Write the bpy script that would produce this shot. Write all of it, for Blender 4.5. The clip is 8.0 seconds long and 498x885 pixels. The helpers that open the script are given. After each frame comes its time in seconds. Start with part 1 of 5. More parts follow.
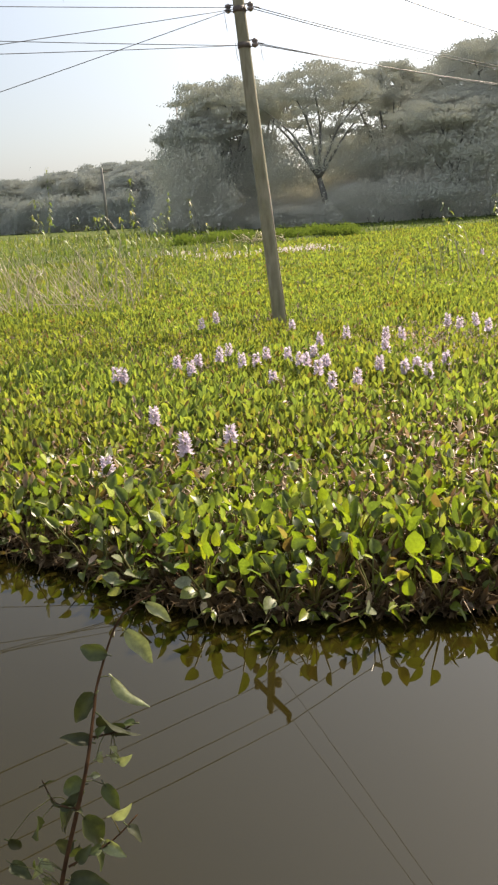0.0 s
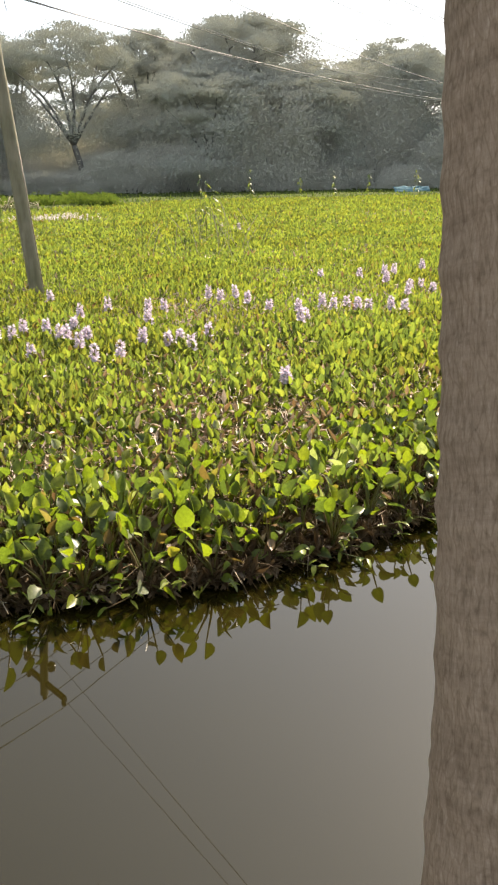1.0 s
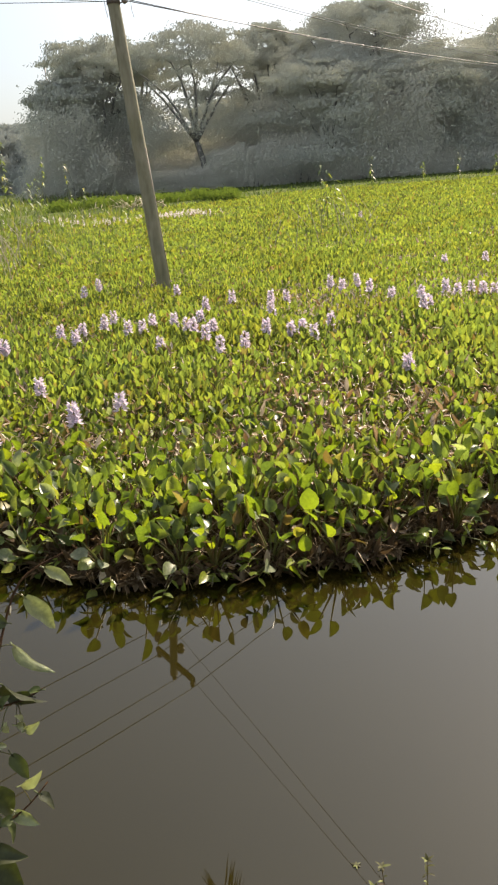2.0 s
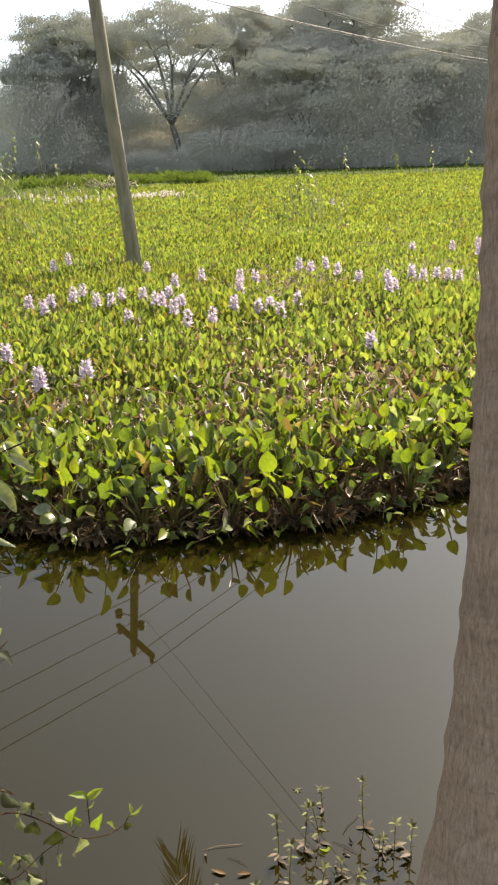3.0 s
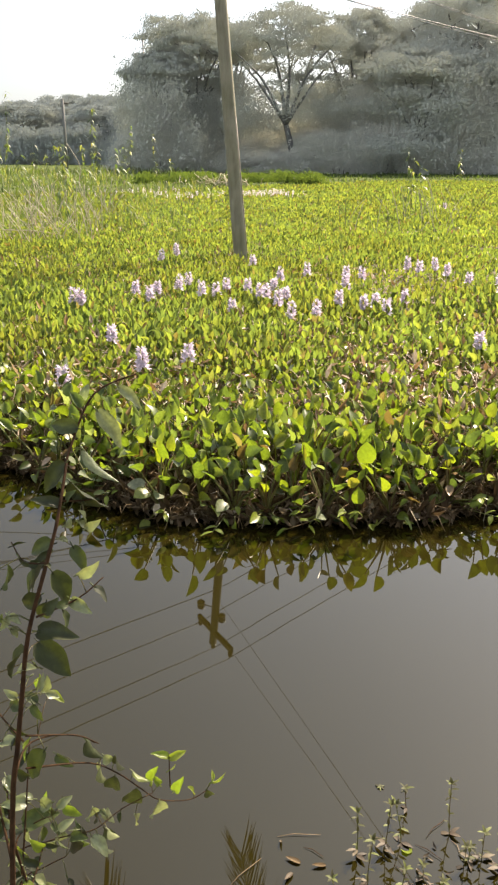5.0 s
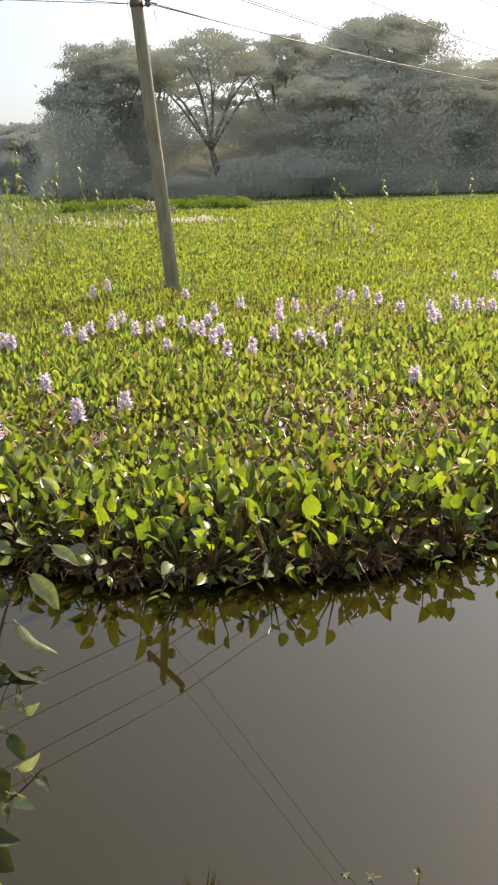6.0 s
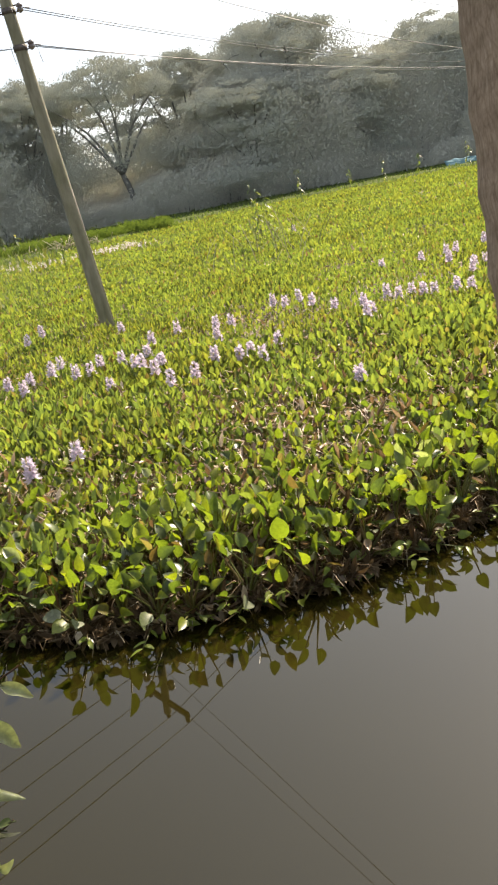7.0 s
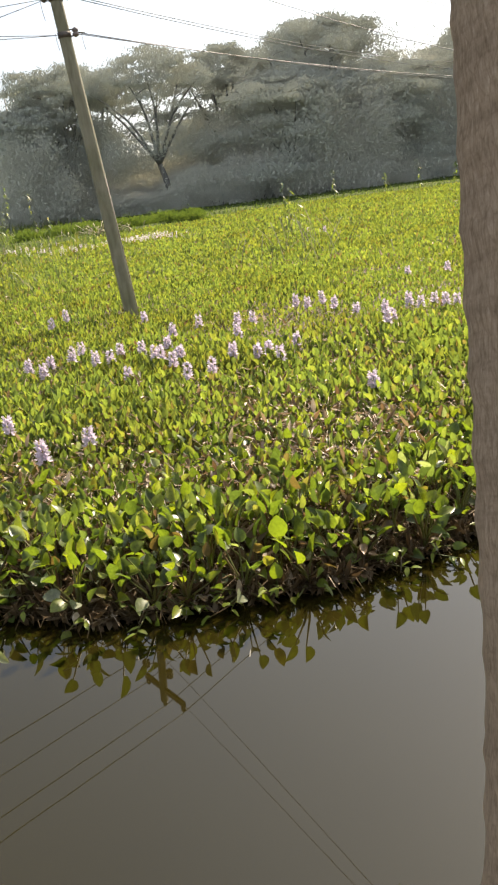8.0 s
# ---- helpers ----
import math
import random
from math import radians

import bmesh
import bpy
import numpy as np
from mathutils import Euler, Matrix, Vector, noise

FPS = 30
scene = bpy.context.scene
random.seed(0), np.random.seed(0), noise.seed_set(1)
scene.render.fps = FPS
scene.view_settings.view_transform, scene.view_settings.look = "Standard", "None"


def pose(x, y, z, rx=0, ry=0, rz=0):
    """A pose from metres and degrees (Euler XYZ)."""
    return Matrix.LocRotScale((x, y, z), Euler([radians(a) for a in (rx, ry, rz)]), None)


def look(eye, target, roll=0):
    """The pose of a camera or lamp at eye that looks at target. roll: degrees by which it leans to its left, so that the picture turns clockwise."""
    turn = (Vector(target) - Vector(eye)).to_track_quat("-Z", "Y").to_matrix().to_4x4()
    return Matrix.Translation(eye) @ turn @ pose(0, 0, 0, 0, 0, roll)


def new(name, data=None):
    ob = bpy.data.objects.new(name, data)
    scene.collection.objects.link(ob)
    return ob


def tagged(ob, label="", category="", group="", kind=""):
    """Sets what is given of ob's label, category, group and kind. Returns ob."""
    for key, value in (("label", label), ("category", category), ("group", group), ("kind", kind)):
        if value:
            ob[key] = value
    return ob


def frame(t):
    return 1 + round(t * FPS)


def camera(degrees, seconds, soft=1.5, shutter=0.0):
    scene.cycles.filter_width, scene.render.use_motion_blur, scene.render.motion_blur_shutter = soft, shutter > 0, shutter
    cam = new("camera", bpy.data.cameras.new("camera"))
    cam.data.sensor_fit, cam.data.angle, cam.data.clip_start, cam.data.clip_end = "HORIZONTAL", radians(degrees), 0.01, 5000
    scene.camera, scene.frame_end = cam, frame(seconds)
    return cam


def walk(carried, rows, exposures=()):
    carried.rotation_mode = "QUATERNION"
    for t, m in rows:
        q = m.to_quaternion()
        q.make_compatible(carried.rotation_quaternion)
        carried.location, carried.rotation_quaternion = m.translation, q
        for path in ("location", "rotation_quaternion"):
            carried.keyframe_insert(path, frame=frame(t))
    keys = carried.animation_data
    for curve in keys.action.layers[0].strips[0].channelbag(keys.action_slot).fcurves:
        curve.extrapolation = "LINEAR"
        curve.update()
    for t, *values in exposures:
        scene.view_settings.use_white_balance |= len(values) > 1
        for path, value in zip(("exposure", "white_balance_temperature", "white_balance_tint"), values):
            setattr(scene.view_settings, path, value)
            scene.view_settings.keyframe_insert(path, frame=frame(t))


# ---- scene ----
# ---- camera ----
cam = camera(33.99, 8.0, soft=2.3)
PATH = [
    (0.0, -0.000, 0.000, 2.150, 8.00, -16.40, 3.50),
    (0.5, -0.009, 0.111, 2.116, -3.05, -17.04, 2.57),
    (1.0, 0.009, 0.161, 2.104, -8.15, -18.83, 0.63),
    (1.5, 0.000, 0.106, 2.139, -6.33, -19.04, 1.73),
    (2.0, -0.011, 0.007, 2.124, -0.15, -19.17, 3.78),
    (2.2, 0.011, -0.049, 2.097, -1.61, -19.46, 2.80),
    (3.3, 0.016, -0.182, 1.991, -0.93, -20.18, 0.83),
    (3.5, 0.007, -0.193, 1.959, 3.70, -20.22, 0.37),
    (4.0, -0.006, -0.152, 1.973, 5.76, -20.32, -0.44),
    (5.3, -0.027, -0.096, 1.914, 5.31, -19.57, 0.10),
    (5.5, -0.027, -0.074, 1.953, 2.98, -19.39, -0.54),
    (6.0, -0.039, 0.021, 2.083, 0.73, -18.47, 1.17),
    (6.5, -0.011, 0.088, 2.135, -4.12, -18.37, 10.05),
    (7.0, 0.017, 0.099, 2.170, -5.01, -18.37, 10.00),
    (7.5, 0.038, 0.116, 2.176, -4.42, -18.34, 8.88),
    (8.0, 0.086, -0.001, 2.204, -2.50, -18.30, 6.56),
]
EXPOSURES = [(0.0, 1.49, 6750, 12), (0.5, 1.39, 6750, 12), (1.0, 1.63, 6700, 11), (1.5, 1.59, 6700, 11), (2.0, 1.47, 6700, 11), (3.5, 1.73, 6600, 11), (5.5, 1.81, 6650, 12), (6.0, 1.52, 6650, 12), (7.0, 1.55, 6650, 11), (8.0, 1.55, 6650, 11)]
walk(cam, [(t, pose(x, y, z, 90 + p, r, w)) for t, x, y, z, w, p, r in PATH], EXPOSURES)

# ---- world and sun: hazy backlight, the sun high ahead ----
SUN_EL, SUN_AZ = radians(42), radians(33)
sky_world = bpy.data.worlds.new("sky")
scene.world = sky_world
sky_world.use_nodes = True
wn, wl = sky_world.node_tree.nodes, sky_world.node_tree.links
sky = wn.new("ShaderNodeTexSky")
sky.sky_type, sky.sun_disc = "NISHITA", False
sky.sun_elevation, sky.sun_rotation = SUN_EL, SUN_AZ
sky.air_density, sky.dust_density, sky.ozone_density, sky.altitude = 1.0, 2.5, 1.5, 0
haze = wn.new("ShaderNodeMix")
haze.data_type = "RGBA"
haze.inputs["Factor"].default_value = 0.7
wl.new(sky.outputs[0], haze.inputs[6])


def sky_sum(op, a, b):
    n = wn.new("ShaderNodeMath")
    n.operation = op
    for sock, v in zip(n.inputs, (a, b)):
        if isinstance(v, (int, float)):
            sock.default_value = v
        else:
            wl.new(v, sock)
    return n.outputs[0]


# moist haze: brightest round the sun, dullest square to it
way, to_sun, glare = wn.new("ShaderNodeTexCoord"), wn.new("ShaderNodeVectorMath"), wn.new("ShaderNodeVectorMath")
to_sun.operation, glare.operation = "DOT_PRODUCT", "SCALE"
to_sun.inputs[1].default_value = (math.sin(SUN_AZ) * math.cos(SUN_EL), math.cos(SUN_AZ) * math.cos(SUN_EL), math.sin(SUN_EL))
wl.new(way.outputs["Generated"], to_sun.inputs[0])
ahead = sky_sum("POWER", sky_sum("MAXIMUM", to_sun.outputs["Value"], 0.0), 4.0)
behind = sky_sum("MAXIMUM", sky_sum("MULTIPLY", to_sun.outputs["Value"], -1.0), 0.0)
amount = sky_sum("ADD", sky_sum("ADD", sky_sum("MULTIPLY", ahead, 9.5), sky_sum("MULTIPLY", behind, 5.0)), 1.8)
glare.inputs[0].default_value = (0.9, 0.97, 1.045)
wl.new(amount, glare.inputs["Scale"])
wl.new(glare.outputs["Vector"], haze.inputs[7])
wl.new(haze.outputs[2], wn["Background"].inputs["Color"])
wn["Background"].inputs["Strength"].default_value = 0.098
sun_lamp = bpy.data.lights.new("sun", "SUN")
sun_lamp.energy, sun_lamp.angle, sun_lamp.color = 4.5, radians(2.5), (1.0, 0.87, 0.69)
sun = new("sun", sun_lamp)
sun.matrix_world = look((0, 0, 30), (-math.sin(SUN_AZ) * math.cos(SUN_EL), -math.cos(SUN_AZ) * math.cos(SUN_EL), 30 - math.sin(SUN_EL)))

rnd = random.Random(7)
rng = np.random.default_rng(11)


# ---- materials ----
def material(name):
    m = bpy.data.materials.new(name)
    m.use_nodes = True
    return m, m.node_tree.nodes, m.node_tree.links, m.node_tree.nodes["Principled BSDF"]


def ramp(nodes, stops):
    r = nodes.new("ShaderNodeValToRGB")
    e = r.color_ramp.elements
    while len(e) < len(stops):
        e.new(0.5)
    for k, (p, c) in zip(e, stops):
        k.position, k.color = p, (*c, 1)
    return r


def own_random(nodes, links):
    """A number for each object or loose piece of a mesh."""
    a, b = nodes.new("ShaderNodeObjectInfo"), nodes.new("ShaderNodeNewGeometry")
    s, f = nodes.new("ShaderNodeMath"), nodes.new("ShaderNodeMath")
    s.operation, f.operation = "ADD", "FRACT"
    links.new(a.outputs["Random"], s.inputs[0])
    links.new(b.outputs["Random Per Island"], s.inputs[1])
    links.new(s.outputs[0], f.inputs[0])
    return f.outputs[0]


def noise_of(nodes, links, scale, detail=4.0, stretch=(1, 1, 1), rough=0.6, tilt=0.0):
    c, mp, n = nodes.new("ShaderNodeTexCoord"), nodes.new("ShaderNodeMapping"), nodes.new("ShaderNodeTexNoise")
    mp.inputs["Scale"].default_value = stretch
    n.inputs["Scale"].default_value, n.inputs["Detail"].default_value, n.inputs["Roughness"].default_value = scale, detail, rough
    first = nodes.new("ShaderNodeMapping")
    first.inputs["Rotation"].default_value = (radians(tilt), 0, 0)
    links.new(c.outputs["Object"], first.inputs["Vector"])
    links.new(first.outputs[0], mp.inputs["Vector"])
    links.new(mp.outputs[0], n.inputs["Vector"])
    return n


def blend(nodes, links, a, b, fac, mode="MIX"):
    m = nodes.new("ShaderNodeMix")
    m.data_type, m.blend_type = "RGBA", mode
    for sock, v in ((m.inputs["Factor"], fac), (m.inputs[6], a), (m.inputs[7], b)):
        if isinstance(v, (int, float)):
            sock.default_value = v
        elif isinstance(v, tuple):
            sock.default_value = (*v, 1)
        else:
            links.new(v, sock)
    return m.outputs[2]


def relief(nodes, links, bsdf, height, strength, distance):
    b = nodes.new("ShaderNodeBump")
    b.inputs["Strength"].default_value, b.inputs["Distance"].default_value = strength, distance
    links.new(height, b.inputs["Height"])
    links.new(b.outputs[0], bsdf.inputs["Normal"])


def foliage(name, stops, glow=0.45, rough=0.35, patch=0.0, gloss=0.5, through_tint=(1.35, 1.47, 0.52), patch_tint=(0.75, 0.6, 0.3), mottle=0.2, vein=0.0):
    """Leaves: a face that shines a little and lets light from behind through."""
    m, n, l, bsdf = material(name)
    r = ramp(n, stops)
    l.new(own_random(n, l), r.inputs[0])
    col = r.outputs[0]
    if patch:
        big = noise_of(n, l, 0.55, 3.0)
        sharp = ramp(n, [(0.46, (0, 0, 0)), (0.62, (patch, patch, patch))])
        l.new(big.outputs[0], sharp.inputs[0])
        col = blend(n, l, col, patch_tint, sharp.outputs[0], "MULTIPLY")
    fine = noise_of(n, l, 60.0, 3.0)
    fr = ramp(n, [(0.3, (1 - mottle, 1 - mottle, 1 - mottle)), (0.7, (1 + 0.6 * mottle, 1 + 0.6 * mottle, 1 + 0.6 * mottle))])
    l.new(fine.outputs[0], fr.inputs[0])
    col = blend(n, l, col, fr.outputs[0], 1.0, "MULTIPLY")
    if vein:
        relief(n, l, bsdf, fine.outputs[0], vein, 0.004)
    l.new(col, bsdf.inputs["Base Color"])
    bsdf.inputs["Roughness"].default_value, bsdf.inputs["Specular IOR Level"].default_value = rough, gloss
    tr, mix = n.new("ShaderNodeBsdfTranslucent"), n.new("ShaderNodeMixShader")
    l.new(blend(n, l, col, through_tint, 1.0, "MULTIPLY"), tr.inputs["Color"])
    mix.inputs[0].default_value = glow
    l.new(bsdf.outputs[0], mix.inputs[1])
    l.new(tr.outputs[0], mix.inputs[2])
    l.new(mix.outputs[0], n["Material Output"].inputs["Surface"])
    return m


def plain(name, stops, scale, rough=0.8, bump=0.0, dist=0.01, stretch=(1, 1, 1), metal=0.0, second=None, gloss=0.5):
    m, n, l, bsdf = material(name)
    t = noise_of(n, l, scale, 6.0, stretch)
    r = ramp(n, stops)
    l.new(t.outputs[0], r.inputs[0])
    col = r.outputs[0]
    if second:
        t2 = noise_of(n, l, second[0], 3.0)
        r2 = ramp(n, [(0.35, second[1]), (0.65, (1, 1, 1))])
        l.new(t2.outputs[0], r2.inputs[0])
        col = blend(n, l, col, r2.outputs[0], 1.0, "MULTIPLY")
    l.new(col, bsdf.inputs["Base Color"])
    bsdf.inputs["Roughness"].default_value, bsdf.inputs["Metallic"].default_value = rough, metal
    bsdf.inputs["Specular IOR Level"].default_value = gloss
    if bump:
        relief(n, l, bsdf, t.outputs[0], bump, dist)
    return m


# the pale stops hold silvery undersides and glossy sheen put into the colour
LEAF = foliage("hyacinth_leaf", [(0.0, (0.06, 0.08, 0.032)), (0.3, (0.1, 0.135, 0.03)), (0.6, (0.135, 0.172, 0.022)), (0.85, (0.215, 0.235, 0.024)), (0.86, (0.23, 0.25, 0.16)), (0.92, (0.27, 0.29, 0.2)), (0.93, (0.12, 0.15, 0.03)), (0.97, (0.2, 0.19, 0.03)), (0.98, (0.13, 0.085, 0.045)), (1.0, (0.1, 0.065, 0.04))], glow=0.5, rough=0.36, gloss=0.5, mottle=0.3)
# blue raised in the carpet's leaf colour as painted haze
LEAF_FIELD = foliage("hyacinth_leaf_field", [(0.0, (0.095, 0.125, 0.06)), (0.3, (0.145, 0.182, 0.066)), (0.7, (0.2, 0.23, 0.068)), (0.95, (0.24, 0.245, 0.078)), (0.96, (0.19, 0.15, 0.08)), (1.0, (0.14, 0.1, 0.065))], glow=0.53, rough=0.55, patch=0.85, gloss=0.22, patch_tint=(0.9, 0.8, 0.7))
LEAF_BRIGHT = foliage("young_leaf", [(0.0, (0.25, 0.32, 0.025)), (1.0, (0.29, 0.35, 0.025))], glow=0.6, rough=0.4)
PETIOLE = foliage("petiole", [(0.0, (0.1, 0.115, 0.03)), (0.6, (0.14, 0.13, 0.04)), (1.0, (0.15, 0.09, 0.045))], glow=0.35, rough=0.45)
PETAL = foliage("petal", [(0.0, (0.58, 0.53, 0.58)), (1.0, (0.68, 0.63, 0.66))], glow=0.45, rough=0.6, through_tint=(1.1, 1.0, 1.15))
DEAD = foliage("dead_leaf", [(0.0, (0.15, 0.095, 0.045)), (0.45, (0.27, 0.18, 0.095)), (0.8, (0.4, 0.3, 0.2)), (1.0, (0.56, 0.48, 0.38))], glow=0.25, rough=0.42, through_tint=(1.1, 1, 0.8))
GRASS = foliage("marsh_grass", [(0.0, (0.085, 0.125, 0.045)), (0.5, (0.13, 0.165, 0.055)), (0.85, (0.19, 0.2, 0.085)), (1.0, (0.27, 0.235, 0.15))], glow=0.45, rough=0.5, patch=0.4)
# darker than the marsh grass: the trees' shadow is put into this green
MEADOW = foliage("meadow_blade", [(0.0, (0.06, 0.09, 0.03)), (1.0, (0.12, 0.15, 0.05))], glow=0.4, rough=0.8, gloss=0.15)
# distance haze painted into the crowns as a pale grey leaf colour
HAZY_TREE_LEAF = foliage("hazy_tree_leaf", [(0.0, (0.395, 0.4, 0.35)), (0.6, (0.42, 0.425, 0.365)), (1.0, (0.45, 0.455, 0.385))], glow=0.03, rough=0.85, gloss=0.15, through_tint=(1.15, 1.15, 1.05))
# haze painted in paler still here, to lift the shade below the crowns
HAZY_THICKET_LEAF = foliage("hazy_thicket_leaf", [(0.0, (0.5, 0.49, 0.42)), (1.0, (0.54, 0.53, 0.455))], glow=0.03, rough=0.9, gloss=0.1, through_tint=(1.15, 1.15, 1.05))
# distant leaves carry the haze in their base colour too
HAZY_FAR_LEAF = foliage("hazy_far_tree_leaf", [(0.0, (0.36, 0.375, 0.35)), (1.0, (0.41, 0.425, 0.395))], glow=0.03, rough=0.9, gloss=0.1, through_tint=(1.1, 1.1, 1.0))
# shrub leaf twice: backlit darkness in this colour, sun glare in the next
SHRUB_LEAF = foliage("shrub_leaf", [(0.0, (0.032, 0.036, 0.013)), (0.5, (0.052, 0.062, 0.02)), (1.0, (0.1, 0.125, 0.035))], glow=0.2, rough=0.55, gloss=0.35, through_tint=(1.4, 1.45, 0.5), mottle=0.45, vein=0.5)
SUNLIT_SHRUB_LEAF = foliage("sunlit_shrub_leaf", [(0.0, (0.18, 0.2, 0.085)), (1.0, (0.34, 0.36, 0.18))], glow=0.3, rough=0.35, gloss=0.8, through_tint=(1.2, 1.25, 0.7), mottle=0.5, vein=0.6)
BANK_LEAF = foliage("bank_leaf", [(0.0, (0.035, 0.032, 0.014)), (0.5, (0.075, 0.078, 0.03)), (1.0, (0.19, 0.21, 0.075))], glow=0.3, rough=0.6, gloss=0.2)
SPROUT = foliage("sprout_leaf", [(0.0, (0.19, 0.25, 0.035)), (1.0, (0.27, 0.31, 0.05))], glow=0.5, rough=0.4, mottle=0.35, vein=0.4)
FROND = foliage("palm_frond", [(0.0, (0.04, 0.026, 0.012)), (1.0, (0.075, 0.05, 0.02))], glow=0.08, rough=0.4)
TWIG = plain("twig_bark", [(0.3, (0.022, 0.011, 0.005)), (0.7, (0.07, 0.036, 0.016))], 60, 0.9, 0.4, 0.002, gloss=0.12)
DRY = plain("dry_stalk", [(0.3, (0.3, 0.26, 0.17)), (0.7, (0.48, 0.42, 0.3))], 20, 0.8)
REED = plain("reed_stem", [(0.3, (0.07, 0.06, 0.03)), (0.7, (0.15, 0.13, 0.07))], 20, 0.8)
TREE_BARK = plain("tree_bark", [(0.3, (0.11, 0.11, 0.1)), (0.7, (0.2, 0.195, 0.18))], 3, 0.9, 0.5, 0.05, (1, 1, 0.3))
CONCRETE = plain("weathered_concrete", [(0.25, (0.17, 0.155, 0.105)), (0.5, (0.25, 0.23, 0.16)), (0.8, (0.33, 0.305, 0.225))], 5, 0.85, 0.3, 0.006, (3, 3, 0.6), second=(1.3, (0.7, 0.72, 0.6)))
STEEL = plain("rusted_steel", [(0.3, (0.07, 0.06, 0.05)), (0.7, (0.16, 0.13, 0.11))], 15, 0.6, 0.2, 0.002, metal=0.4)
PORCELAIN = plain("brown_porcelain", [(0.3, (0.12, 0.09, 0.08)), (0.7, (0.2, 0.16, 0.14))], 8, 0.25)
CABLE = plain("aluminium_cable", [(0.3, (0.07, 0.07, 0.07)), (0.7, (0.13, 0.13, 0.13))], 30, 0.6)
EARTH = plain("wet_earth", [(0.25, (0.045, 0.035, 0.022)), (0.55, (0.09, 0.07, 0.042)), (0.8, (0.14, 0.11, 0.07))], 6, 0.8, 0.7, 0.03, second=(0.8, (0.6, 0.65, 0.5)))
DEBRIS = plain("rotting_mat", [(0.25, (0.05, 0.036, 0.018)), (0.5, (0.1, 0.07, 0.034)), (0.8, (0.17, 0.12, 0.06))], 14, 0.8, 1.0, 0.05, second=(1.2, (0.7, 0.8, 0.5)))
MUD_LEAF = foliage("mud_brown_leaf", [(0.0, (0.03, 0.021, 0.012)), (0.6, (0.065, 0.045, 0.025)), (1.0, (0.11, 0.085, 0.05))], glow=0.1, rough=0.6, gloss=0.3, through_tint=(1.1, 1, 0.8))
# wet brown litter with the shade at the mat's edge put into its colour
WET_SHADED = foliage("wet_shaded_dead_leaf", [(0.0, (0.055, 0.036, 0.018)), (0.6, (0.11, 0.073, 0.037)), (0.93, (0.17, 0.125, 0.075)), (1.0, (0.4, 0.34, 0.25))], glow=0.15, rough=0.75, gloss=0.15, through_tint=(1.1, 1, 0.8))
TARP = plain("blue_tarpaulin", [(0.3, (0.08, 0.17, 0.2)), (0.7, (0.13, 0.24, 0.27))], 3, 0.95, 0.3, 0.02)


def ground_material():
    m, n, l, bsdf = material("meadow_and_bank")
    t = noise_of(n, l, 0.35, 6.0)
    r = ramp(n, [(0.3, (0.05, 0.07, 0.025)), (0.55, (0.085, 0.11, 0.035)), (0.75, (0.12, 0.125, 0.05))])
    l.new(t.outputs[0], r.inputs[0])
    f = noise_of(n, l, 9.0, 5.0)
    fr = ramp(n, [(0.3, (0.55, 0.55, 0.5)), (0.7, (1.15, 1.1, 1.0))])
    l.new(f.outputs[0], fr.inputs[0])
    l.new(blend(n, l, r.outputs[0], fr.outputs[0], 1.0, "MULTIPLY"), bsdf.inputs["Base Color"])
    bsdf.inputs["Roughness"].default_value, bsdf.inputs["Specular IOR Level"].default_value = 1.0, 0.05
    relief(n, l, bsdf, f.outputs[0], 0.8, 0.05)
    return m


def water_material():
    """Still, murky pond water: a mirror over brown silt."""
    m, n, l, bsdf = material("pond_water")
    t = noise_of(n, l, 0.5, 4.0)
    r = ramp(n, [(0.3, (0.0118, 0.0094, 0.0016)), (0.7, (0.0146, 0.0117, 0.002))])
    l.new(t.outputs[0], r.inputs[0])
    l.new(r.outputs[0], bsdf.inputs["Base Color"])
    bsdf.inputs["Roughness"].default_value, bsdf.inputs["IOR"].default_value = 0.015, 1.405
    rip = noise_of(n, l, 2.2, 2.0)
    relief(n, l, bsdf, rip.outputs[0], 0.006, 0.02)
    return m


